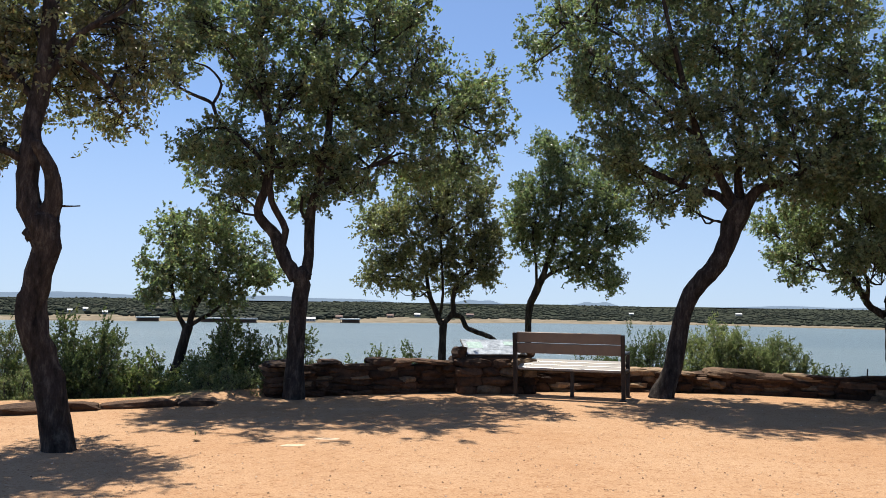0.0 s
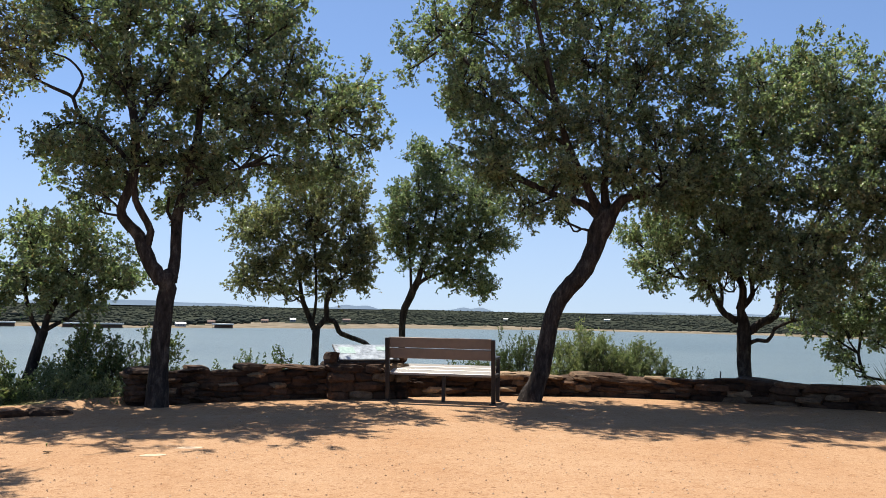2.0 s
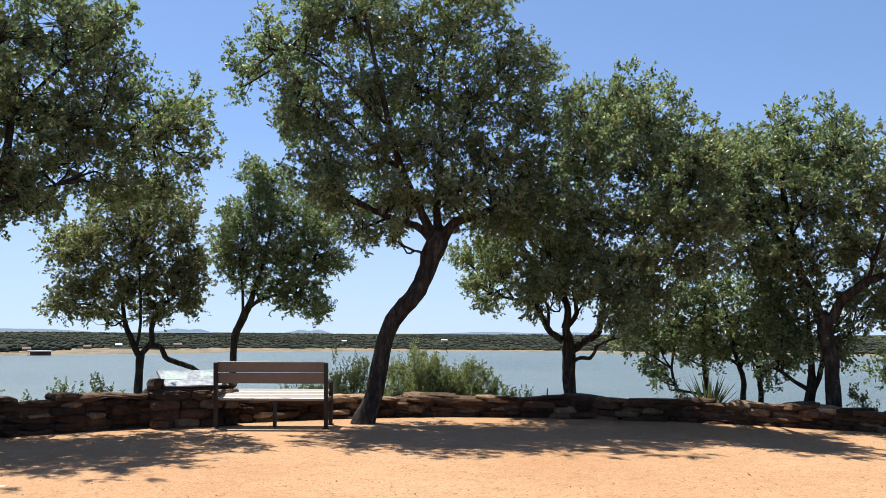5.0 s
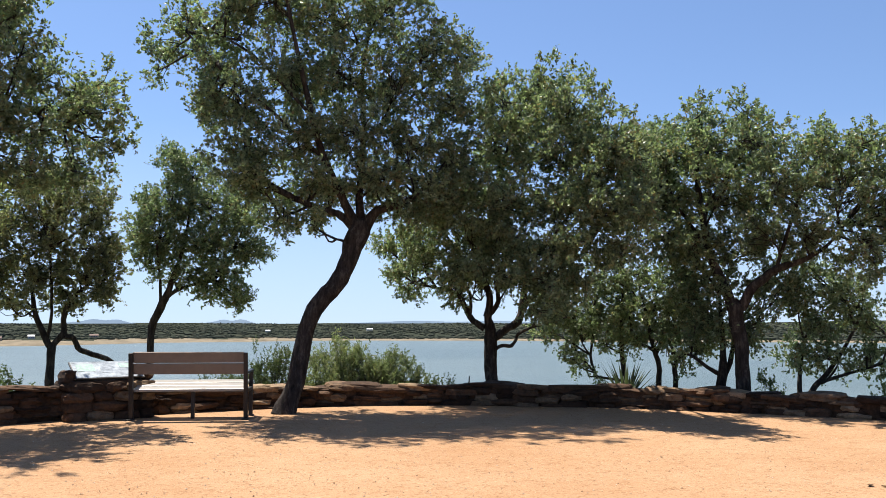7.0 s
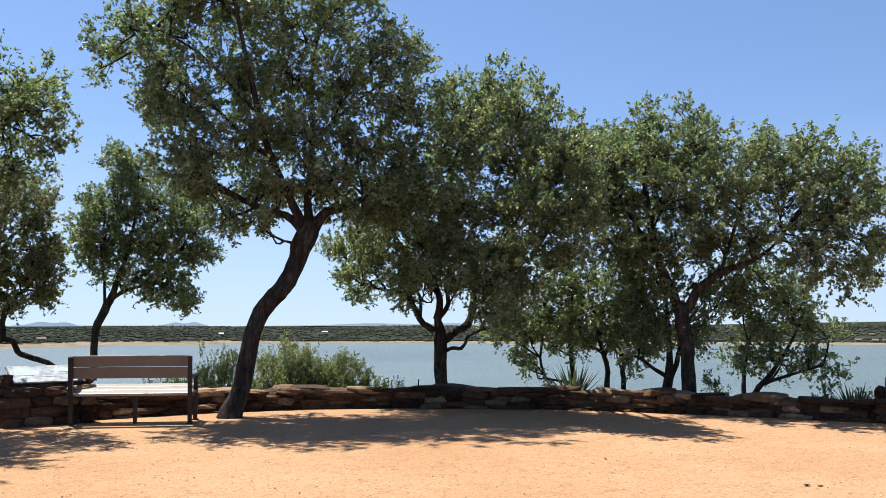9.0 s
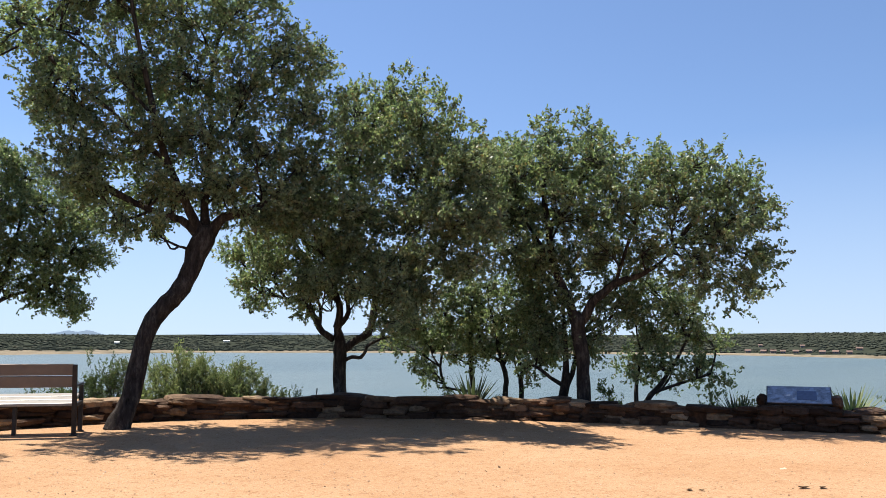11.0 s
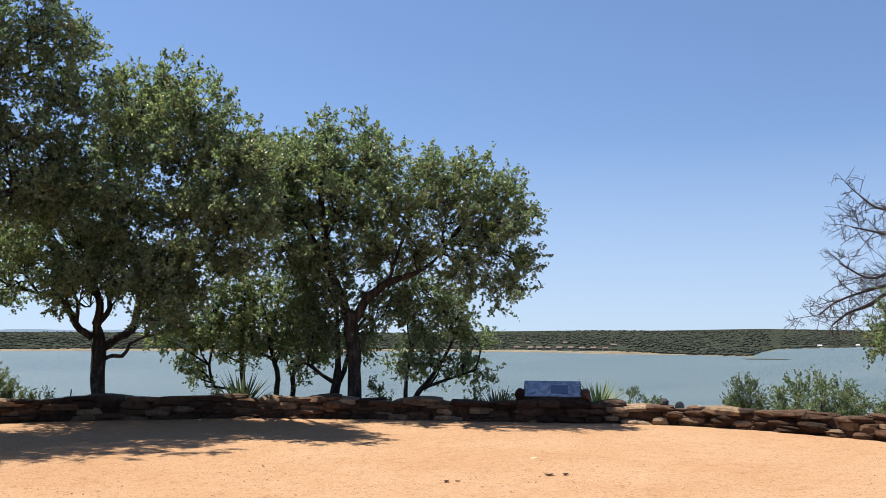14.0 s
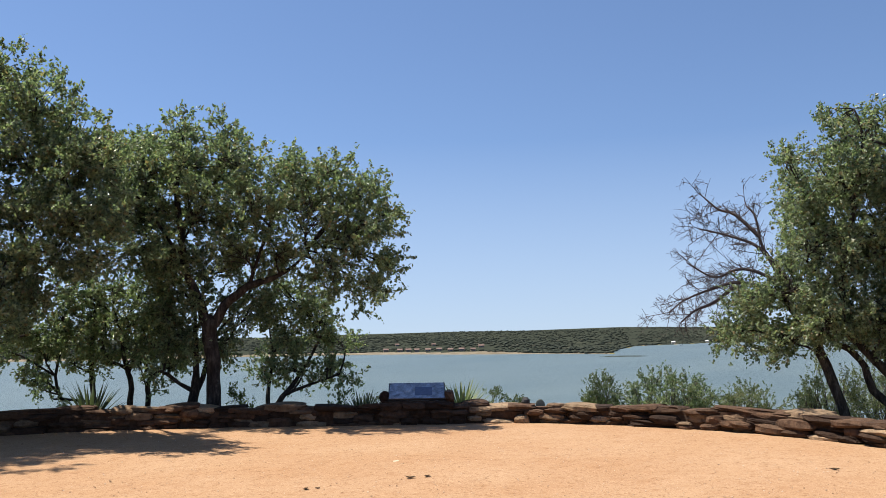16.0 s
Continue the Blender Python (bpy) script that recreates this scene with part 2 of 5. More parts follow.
def box(bm, cx, cy, cz, sx, sy, sz, bevel=0.0, rot=None):
    """A box of full sizes s round a centre, with bevelled edges."""
    got = bmesh.ops.create_cube(bm, size=1.0)["verts"]
    m = Matrix.Translation((cx, cy, cz)) @ (rot or Matrix()) @ Matrix.Diagonal((sx, sy, sz, 1))
    bmesh.ops.transform(bm, matrix=m, verts=got)
    if bevel:
        edges = list({e for v in got for e in v.link_edges})
        bmesh.ops.bevel(bm, geom=edges, offset=bevel, segments=2, affect="EDGES", profile=0.5)


def smooth_line(points, step):
    """A Catmull-Rom line through points (rows of any width)."""
    p = np.asarray(points, float)
    if len(p) < 3:
        n = max(2, int(np.linalg.norm(p[-1] - p[0]) / step) + 1)
        return p[0] + (p[-1] - p[0]) * np.linspace(0, 1, n)[:, None]
    q = np.vstack([2 * p[0] - p[1], p, 2 * p[-1] - p[-2]])
    out = []
    for i in range(1, len(q) - 2):
        n = max(2, int(np.linalg.norm((q[i + 1] - q[i])[:2]) / step) + 1)
        t = np.linspace(0, 1, n, endpoint=False)[:, None]
        a, b, c, d = q[i - 1], q[i], q[i + 1], q[i + 2]
        out.append(0.5 * (2 * b + (c - a) * t + (2 * a - 5 * b + 4 * c - d) * t**2 + (3 * b - a - 3 * c + d) * t**3))
    return np.vstack(out + [p[-1:]])


class Tubes:
    """Gathers tapered tubes into one mesh."""

    def __init__(self, rng):
        self.v, self.f, self.n, self.rng = [], [], 0, rng

    def add(self, line, radii, sides=8, knots=0.0):
        line, radii = np.asarray(line, float), np.asarray(radii, float)
        end = line[-1] - line[-2]
        line = np.vstack([line, line[-1] + end / (np.linalg.norm(end) + 1e-9) * radii[-1] * 0.7])
        radii = np.r_[radii, radii[-1] * 0.15]
        tang = np.gradient(line, axis=0)
        tang /= np.linalg.norm(tang, axis=1)[:, None] + 1e-9
        ref = np.array([1.0, 0.2, 0.1]) if abs(tang[:, 2]).mean() > 0.5 else np.array([0.1, 0.1, 1.0])
        s = np.cross(tang, ref)
        s /= np.linalg.norm(s, axis=1)[:, None] + 1e-9
        b = np.cross(tang, s)
        ang = np.arange(sides) * 2 * np.pi / sides
        wob = 1 + knots * (self.rng.random((len(line), sides)) - 0.5)
        ring = (np.cos(ang)[None, :, None] * s[:, None] + np.sin(ang)[None, :, None] * b[:, None]) * (radii[:, None] * wob)[..., None]
        self.v.append((line[:, None] + ring).reshape(-1, 3))
        i, j = np.meshgrid(np.arange(len(line) - 1), np.arange(sides), indexing="ij")
        a, c = self.n + i * sides + j, self.n + i * sides + (j + 1) % sides
        self.f.append(np.stack([a, c, c + sides, a + sides], -1).reshape(-1, 4))
        self.n += len(line) * sides

    def build(self, name, mat, parent, label=""):
        return part_arrays(name, np.vstack(self.v), np.vstack(self.f), mat, parent, label, smooth=True)


def leaf_mesh(name, centres, length, width, mat, parent, rng, up=0.6, heading=None):
    """A leaf at every centre: two triangles folded along the rib, turned at random, facing more or less upwards."""
    n = len(centres)
    d = rng.normal(size=(n, 3)) if heading is None else heading + 0.9 * rng.normal(size=(n, 3))
    d /= np.linalg.norm(d, axis=1)[:, None]
    nor = rng.normal(size=(n, 3)) + np.array([0, 0, up])
    side = np.cross(d, nor)
    side /= np.linalg.norm(side, axis=1)[:, None] + 1e-9
    nor = np.cross(side, d)
    ln = (length * rng.uniform(0.65, 1.3, n))[:, None]
    wd = (width * rng.uniform(0.7, 1.25, n))[:, None]
    a = centres - d * ln * 0.5
    tip = centres + d * ln * 0.5 - nor * ln * 0.08
    mid = centres + d * ln * 0.02 + nor * wd * 0.22
    v = np.stack([a, mid + side * wd * 0.5, tip, mid - side * wd * 0.5], 1).reshape(-1, 3)
    k = np.arange(n)[:, None] * 4
    f = np.concatenate([k + np.array([[0, 1, 2]]), k + np.array([[0, 2, 3]])], 1).reshape(-1, 3)
    return part_arrays(name, v, f, mat, parent)


class Tree:
    """A tree seen from the court: u runs to the viewer's right, v away from him, z up, in metres from its foot."""

    def __init__(self, x, y, z, turn, seed):
        self.rng = np.random.default_rng(seed)
        self.at = (x, y, z, turn)
        self.lines, self.lobes = [], []

    def limb(self, *points, lean=0.0):
        """A limb through (u, z, radius) points; lean: how far away from (or towards) the viewer its end lies, in its length."""
        p = np.array(points)
        first = p[:1]
        run = np.r_[0, np.cumsum(np.hypot(*np.diff(p[:, :2], axis=0).T))]
        v0 = 0.0
        if self.lines:
            allp = np.vstack([l[:, :3] for l in self.lines])
            near = np.argmin(np.hypot(allp[:, 0] - first[0, 0], allp[:, 2] - first[0, 1]))
            v0 = allp[near, 1]
        v = v0 + lean * run + 0.03 * run * np.sin(run * 2.3 + v0)
        q = smooth_line(np.column_stack([p[:, 0], v, p[:, 1], p[:, 2]]), 0.07)
        self.lines.append(q)
        return self

    def clumps(self, *rows):
        self.lobes += rows
        return self

    def build(self, name, label, depth, leaves, mat, size=(0.05, 0.026), group="", sides=12, droop=0.25, thin=1.0, back=0.0, skew=0.0, flare=0.16, tufts=36.0, tuft=1.0):
        rng = self.rng
        x, y, z, turn = self.at
        root = tagged(new(name), label, "tree", group)
        root.matrix_world = pose(x, y, z, 0, 0, turn)
        twig = Tubes(rng)
        for i, l in enumerate(self.lines):
            r = np.maximum(l[:, 3] * 0.94, 0.006)
            if i == 0:
                r = r * (1 + flare * np.exp(-np.maximum(l[:, 2], 0) / 0.14))
            jig = l[:, :3] + rng.normal(size=(len(l), 3)) * (r * 0.05)[:, None]
            wood = Tubes(rng)
            wood.add(jig, r, sides if r[0] > 0.04 else 7, 0.22)
            wood.build("limb" if i else "trunk", BARK, root)
        allp = np.vstack([np.column_stack([l[:, :4]]) for l in self.lines])
        lob = np.array(self.lobes)
        uc, uw = lob[:, 0].mean(), np.ptp(lob[:, 0]) / 2 + 0.3
        self.low = np.percentile(lob[:, 1], 30)
        centres, heads = [], []
        for u, h, ru, rh in self.lobes:
            rv = max(min(ru, rh), depth * math.sqrt(max(0.15, 1 - ((u - uc) / (uw * 1.15)) ** 2)))
            # one bough from the nearest limb into the clump, then twigs to each tuft of leaves
            k = np.argsort(np.hypot(allp[:, 0] - u, allp[:, 2] - h + 0.3) + rng.random(len(allp)) * 0.3)[0]
            start = allp[k, :3]
            area = ru * rh * math.pi
            bulk = area * (0.6 + 0.4 * rv / max(ru, rh)) * thin
            count = max(4, int(tufts * bulk))
            per = max(12, int(leaves * bulk / count))
            p = rng.normal(size=(count, 3))
            p /= np.linalg.norm(p, axis=1)[:, None]
            p *= (rng.random(count) ** 0.42)[:, None]
            p = p * [ru - min(0.13, ru * 0.3), rv, rh - min(0.13, rh * 0.3)] + [u, back + skew * u, h] + rng.normal(size=(count, 3)) * 0.05
            for side in np.array_split(np.argsort(p[:, 1]), max(1, int(rv / 0.5))):
                c = p[side].mean(0)
                mid = (start + c) / 2 + rng.normal(size=3) * 0.10 + [0, 0, 0.06]
                line = smooth_line([start, mid, c], 0.12)
                twig.add(line, np.linspace(0.020, 0.007, len(line)), 5, 0.1)
                for q in p[side]:
                    s = line[rng.integers(len(line) // 2, len(line))]
                    m = (s + q) / 2 + rng.normal(size=3) * 0.06
                    path = smooth_line([s, m, q], 0.2)
                    twig.add(path, np.linspace(0.008, 0.004, len(path)), 3)
            # each tuft is a spray of short shoots, with the leaves set along them
            shoots = 7
            along = max(2, per // shoots)
            away = (p - [u, back + skew * u, h]) / [ru, rv, rh]
            way = 0.85 * away[:, None] + 0.75 * rng.normal(size=(count, shoots, 3)) + np.array([0, 0, 0.22 - droop * (h < self.low)])
            way /= np.linalg.norm(way, axis=2, keepdims=True)
            foot = p[:, None] + rng.normal(size=(count, shoots, 3)) * 0.055 * tuft
            reach = rng.uniform(0.09, 0.27, (count, shoots, 1)) * tuft
            sag = np.array([0, 0, -0.22])
            for f, w, r in zip(foot[:, 0], way[:, 0], reach[:, 0]):
                twig.add(np.array([f, f + w * r + sag * r * r]), (0.0035, 0.002), 3)
            t = rng.uniform(0.08, 1.06, (count, shoots, along, 1))
            c = foot[:, :, None] + way[:, :, None] * (reach[:, :, None] * t) + sag * (reach[:, :, None] * t) ** 2
            c = c + rng.normal(size=c.shape) * 0.017
            centres.append(c.reshape(-1, 3))
            heads.append(np.broadcast_to(way[:, :, None], c.shape).reshape(-1, 3))
        tagged(twig.build("twig_work", BARK, root), kind="stuff")
        leaf_mesh("crown", np.vstack(centres), size[0], size[1], mat, root, rng, heading=np.vstack(heads))
        return root


# ---- ground, lake and distance ----
EYE_XY = np.array([1.3, -1.2])
# the line of the dry-stone wall's foot, with its height: (x, y, height)
WALL = [(-1.85, 10.3, 0.50), (-0.9, 10.85, 0.48), (0.3, 11.42, 0.45), (1.4, 11.78, 0.38), (2.5, 12.02, 0.35), (3.6, 12.16, 0.34), (4.7, 12.12, 0.34), (6.1, 11.7, 0.33), (7.3, 11.1, 0.33), (8.6, 10.2, 0.32), (9.6, 9.25, 0.31), (10.7, 7.85, 0.30), (11.8, 6.5, 0.29), (12.6, 5.35, 0.27), (12.9, 4.1, 0.27), (12.9, 2.7, 0.29), (12.7, 1.66, 0.28), (12.15, 0.6, 0.26), (11.2, -0.6, 0.21), (10.0, -1.8, 0.17)]
KERB = [(-7.0, 6.2), (-5.6, 7.2), (-4.4, 8.15), (-3.4, 8.9), (-2.6, 9.40), (-2.3, 9.58)]
EDGE = smooth_line([(-16.0, 1.0), (-11.0, 3.8), *KERB[:-1], *[w[:2] for w in WALL], (7.0, -4.5), (2.0, -9.0), (-5.0, -14.0)], 0.15)


def outside(x, y):
    """How far a place lies outside the court's edge (inside: minus)."""
    p = np.column_stack([np.ravel(x), np.ravel(y)])
    a, b = EDGE[:-1:2], EDGE[2::2]
    n = min(len(a), len(b))
    a, b = a[:n], b[:n]
    best, sign = np.full(len(p), 1e9), np.zeros(len(p))
    for u, w in zip(a, b):
        d = w - u
        t = np.clip(((p - u) @ d) / (d @ d), 0, 1)
        off = p - u - t[:, None] * d
        r = np.hypot(*off.T)
        s = d[0] * (p[:, 1] - u[1]) - d[1] * (p[:, 0] - u[0])
        closer = r < best
        best, sign = np.where(closer, r, best), np.where(closer, np.sign(s), sign)
    return best * sign


LAKE = -27.3


def beach(az):
    """How deep the bare sandy strip along the far shore is."""
    return np.interp(az, [-40, -26, -18, -14, -8, 0, 8, 14, 30, 44, 56, 60, 180], [95, 95, 60, 34, 80, 95, 70, 45, 36, 44, 44, 12, 12])


def shore_distance(az):
    """Distance of the far shore by the direction (degrees from +y to +x)."""
    return np.interp(az, [-180, -40, -30, -22, -12, 0, 10, 22, 34, 44, 55, 64, 65.5, 71, 180], [1000, 1040, 1090, 1090, 1110, 1200, 1280, 1340, 1280, 1300, 1220, 1180, 1800, 2200, 1800]) + 24 * np.sin(np.radians(az * 9)) + 12 * np.sin(np.radians(az * 31))


def land_height(x, y):
    x, y = np.asarray(x, float), np.asarray(y, float)
    shape = x.shape
    dx, dy = x.ravel() - EYE_XY[0], y.ravel() - EYE_XY[1]
    r, az = np.hypot(dx, dy), np.degrees(np.arctan2(dx, dy))
    s = outside(x, y)
    h = np.where(s < 0, 0.0, -0.10 * np.clip(s, 0, 3) - 0.30 * np.clip(s - 3, 0, 110))
    h = h + np.where((s > 0) & (r < 90), 0.06 * np.sin(x.ravel() * 1.7) * np.sin(y.ravel() * 1.3) * np.clip(s, 0, 1), 0)
    h = h + 0.11 * np.clip((s - 0.1) / 0.25, 0, 1) * (x.ravel() < -1.9) * (s < 6)
    behind = (az > 115) | (az < -75)
    h = np.where(behind, 0.02 * np.clip(-s, 0, 1), np.maximum(h, LAKE - 2))
    back = r - shore_distance(az)
    ridge = np.interp(az, [-40, -20, 0, 20, 40, 50, 60, 75, 100], [-7, -10, -12, -10, -4, 4, 17, 34, 24])
    rise = LAKE + 0.4 + np.clip(back, 0, beach(az)) * 0.055 + np.clip(back - 120, 0, 2800) / 2800 * (ridge - LAKE)
    rise += np.clip(back / 400, 0, 1) * 3.0 * np.sin(np.radians(az * 23) + r / 340)
    far = (back > -15) & ~behind
    return np.where(far, np.where(back > 0, rise, LAKE - 1.0), h).reshape(shape)


def ground():
    radii = np.r_[0.0, np.arange(0.6, 7, 0.8), np.arange(7, 22, 0.25), np.geomspace(22.3, 1050, 52), np.arange(1060, 1400, 18), np.geomspace(1410, 4800, 50)]
    az = np.radians(np.r_[np.arange(-46, 104, 1.0), np.arange(104, 314, 5.0)])
    rr, aa = np.meshgrid(radii, az, indexing="ij")
    x, y = EYE_XY[0] + rr * np.sin(aa), EYE_XY[1] + rr * np.cos(aa)
    h = land_height(x, y)
    v = np.stack([x, y, h], -1).reshape(-1, 3)
    n = len(az)
    i, j = np.meshgrid(np.arange(len(radii) - 1), np.arange(n), indexing="ij")
    a, b = i * n + j, i * n + (j + 1) % n
    f = np.stack([a, a + n, b + n, b], -1).reshape(-1, 4)
    ob = part_arrays("ground", v, f, GRAVEL, smooth=True)
    for m in (SCRUB, FARLAND, SHORE):
        ob.data.materials.append(m)
    c = v[f].mean(1)
    s = outside(c[:, 0], c[:, 1])
    d = c[:, :2] - EYE_XY
    r, a_deg = np.hypot(*d.T), np.degrees(np.arctan2(d[:, 0], d[:, 1]))
    back = r - shore_distance(a_deg)
    index = np.where(s < np.where(c[:, 0] < -1.8, 0.5, 0.1), 0, 1)
    index = np.where(back > -20, 3, index)
    index = np.where(back > beach(a_deg) * (1 + 0.3 * np.sin(np.radians(a_deg * 40))), 2, index)
    ob.data.polygons.foreach_set("material_index", index.astype(np.int32))
    return tagged(ob, "tan decomposed-granite court falling away to scrub and lake shore", "ground", kind="structure")


ground()
bm = bmesh.new()
bmesh.ops.create_grid(bm, x_segments=1, y_segments=1, size=3000)
bmesh.ops.translate(bm, verts=bm.verts, vec=(1500, 1500, LAKE))
tagged(part("water", bm, WATER), "calm grey-blue lake with fine ripples", "lake", kind="structure")


def hill(name, az, dist, width, height, seed, base=0.0):
    """A long low distant hill as a ridge mesh."""
    rng = np.random.default_rng(seed)
    n = 60
    t = np.linspace(-1, 1, n)
    prof = np.clip(1 - np.abs(t) ** 2.2, 0, 1) * (0.72 + 0.28 * np.sin(t * 3 + seed) * np.cos(t * 5.1)) + 0.015 * rng.normal(size=n)
    prof[[0, -1]] = 0
    a = radians(az)
    c = EYE_XY + dist * np.array([math.sin(a), math.cos(a)])
    side = np.array([math.cos(a), -math.sin(a)])
    fwd = np.array([math.sin(a), math.cos(a)])
    rows = []
    for depth, k in ((-250, 0.0), (-120, 0.6), (0, 1.0), (250, 0.0)):
        xy = c + side * (t * width)[:, None] + fwd * depth
        rows.append(np.column_stack([xy, base + height * k * np.maximum(prof, 0)]))
    v = np.vstack(rows)
    i, j = np.meshgrid(np.arange(3), np.arange(n - 1), indexing="ij")
    q = i * n + j
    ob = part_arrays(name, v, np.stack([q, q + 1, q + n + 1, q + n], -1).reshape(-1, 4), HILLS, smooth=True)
    return tagged(ob, "distant hill ridge tinted with painted blue haze", "hill", kind="structure")


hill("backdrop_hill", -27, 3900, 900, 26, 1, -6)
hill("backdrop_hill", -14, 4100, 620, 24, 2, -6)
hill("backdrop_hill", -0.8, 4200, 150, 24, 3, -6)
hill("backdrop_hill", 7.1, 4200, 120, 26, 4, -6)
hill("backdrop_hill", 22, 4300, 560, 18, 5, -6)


# houses and docks across the lake: (direction, metres behind the shore, width, kind)
HOUSES = [(-25.23, 150, 7, "W"), (-26.11, 110, 6, "W"), (-24.1, 60, 6, "W"), (-4.48, 70, 8, "W"), (-1.01, 110, 12, "T"), (9.48, 260, 9, "W"), (-21.6, -6, 26, "D"), (-17.5, -8, 34, "D"), (-15.7, -8, 30, "D"), (-8.9, -6, 24, "D"), (-11.5, 12, 12, "W"), (-9.61, 30, 9, "T"), (-6.27, 40, 9, "T"), (16.06, 400, 14, "W"), (50.3, 34, 8, "T"), (50.85, 40, 8, "T"), (51.41, 34, 7, "T"), (52.15, 44, 8, "T"), (52.89, 60, 8, "T"), (53.63, 38, 8, "T"), (54.37, 46, 8, "T"), (55.1, 38, 7, "T"), (49.37, 50, 8, "T"), (55.65, 120, 9, "T"), (52.52, 180, 7, "T"), (67.97, 30, 8, "W"), (70.05, 34, 8, "W"), (50.11, 220, 7, "T")]


def far_woods():
    """Scrubby woods on the far shore, thousands of rough clumps in one mesh."""
    rng = np.random.default_rng(7)
    base = bmesh.new()
    bmesh.ops.create_icosphere(base, subdivisions=1, radius=1)
    bv1 = np.array([v.co for v in base.verts])
    bf1 = np.array([[v.index for v in f.verts] for f in base.faces])
    bv2 = np.array([(1, 0, 0), (0, 1, 0), (-1, 0, 0), (0, -1, 0), (0, 0, 1), (0, 0, -1)], float)
    bf2 = np.array([(0, 1, 4), (1, 2, 4), (2, 3, 4), (3, 0, 4), (1, 0, 5), (2, 1, 5), (3, 2, 5), (0, 3, 5)])
    base.free()
    n = 34000
    az = rng.uniform(-34, 92, n)
    back = beach(az) * rng.uniform(0.75, 1.3, n) + 2700 * rng.random(n) ** 2.2
    keep = rng.random(n) < np.where(back < 220, 0.4, 1)
    glade = np.sin(az * 1.9 + back / 95) + np.sin(az * 0.83 - back / 230) + 0.8 * np.sin(az * 5.3 + back / 47)
    keep &= (glade < 2.0) | (rng.random(n) < 0.12) | (az > 46)
    for a, e, w, _ in HOUSES:
        keep &= ~((np.abs(az - a) < 0.75 + w * 0.02) & (back < 2 * e + 12) & (back > 2 * e - 120))
    az, back = az[keep], back[keep]
    n = len(az)
    r = shore_distance(az) + back
    x, y = EYE_XY[0] + r * np.sin(np.radians(az)), EYE_XY[1] + r * np.cos(np.radians(az))
    h = land_height(x, y)
    size = (0.6 + 1.2 * rng.random(n) ** 2.0) * (1 + back / 4000)
    size *= np.where((az < -6) & (back < 330) & (rng.random(n) < 0.5), rng.uniform(1.4, 3.0, n), 1)
    wide = size * rng.uniform(2.2, 4.6, n) * np.where(size > 2.2, 0.45, 1)
    verts, faces, start = [], [], 0
    for near, sv, sf in ((back < 110, bv1, bf1), (back >= 110, bv2, bf2)):
        m = int(near.sum())
        jig = 1 + 0.30 * (rng.random((m, len(sv), 1)) - 0.5)
        turn = rng.uniform(0, 6.28, (m, 1))
        cs, sn = np.cos(turn), np.sin(turn)
        spun = np.stack([sv[:, 0] * cs - sv[:, 1] * sn, sv[:, 0] * sn + sv[:, 1] * cs, np.broadcast_to(sv[:, 2], (m, len(sv)))], -1)
        v = spun * jig * np.stack([wide, wide, size], -1)[near][:, None] + np.stack([x, y, h + size * 0.55], -1)[near][:, None]
        verts.append(v.reshape(-1, 3))
        faces.append((sf[None] + start + (np.arange(m) * len(sv))[:, None, None]).reshape(-1, 3))
        start += m * len(sv)
    ob = part_arrays("far_woods", np.vstack(verts), np.vstack(faces), FARWOODS, smooth=True)
    return tagged(ob, "dark green scrubby woods along the far lake shore", "woods", kind="stuff")


far_woods()

# ---- dry-stone wall ----


def stone_meshes(count, seed):
    """Rough, flat, worn stone blocks of unit size; the foot lies at z 0."""
    rng = random.Random(seed)
    made = []
    for _ in range(count):
        bm = bmesh.new()
        bmesh.ops.create_cube(bm, size=1.0)
        bmesh.ops.subdivide_edges(bm, edges=list(bm.edges), cuts=2, use_grid_fill=True)
        ends, square, shift = (rng.uniform(0.6, 1.0), rng.uniform(0.6, 1.0)), rng.uniform(3.5, 7.0), Vector((rng.uniform(0, 50), rng.uniform(0, 50), 0))
        for v in bm.verts:
            c = v.co * 2
            c = c / sum(abs(k) ** square for k in c) ** (1 / square)
            c += noise.noise_vector(c * 1.1 + shift) * 0.22 + Vector([rng.uniform(-0.06, 0.06) for _ in range(3)])
            taper = ends[c.x > 0] + (1 - ends[c.x > 0]) * (1 - min(1, abs(c.x)) ** 2)
            v.co = Vector((c.x, c.y * (0.5 + 0.5 * taper), c.z * taper)) * 0.53
        bmesh.ops.translate(bm, verts=bm.verts, vec=(0, 0, 0.5))
        me = bpy.data.meshes.new("stone")
        bm.to_mesh(me)
        bm.free()
        me.materials.append(STONE)
        made.append(me)
    return made


STONES = stone_meshes(22, 3)


def lay(parent, x, y, z, sx, sy, sz, turn, rng, tilt=3.0, name="stone"):
    ob = new(name, rng.choice(STONES))
    ob.parent = parent
    ob.matrix_local = pose(x, y, z, rng.uniform(-tilt, tilt), rng.uniform(-tilt, tilt), turn + (180 if rng.random() < 0.5 else 0)) @ Matrix.Diagonal((sx, sy, sz, 1))
    return ob


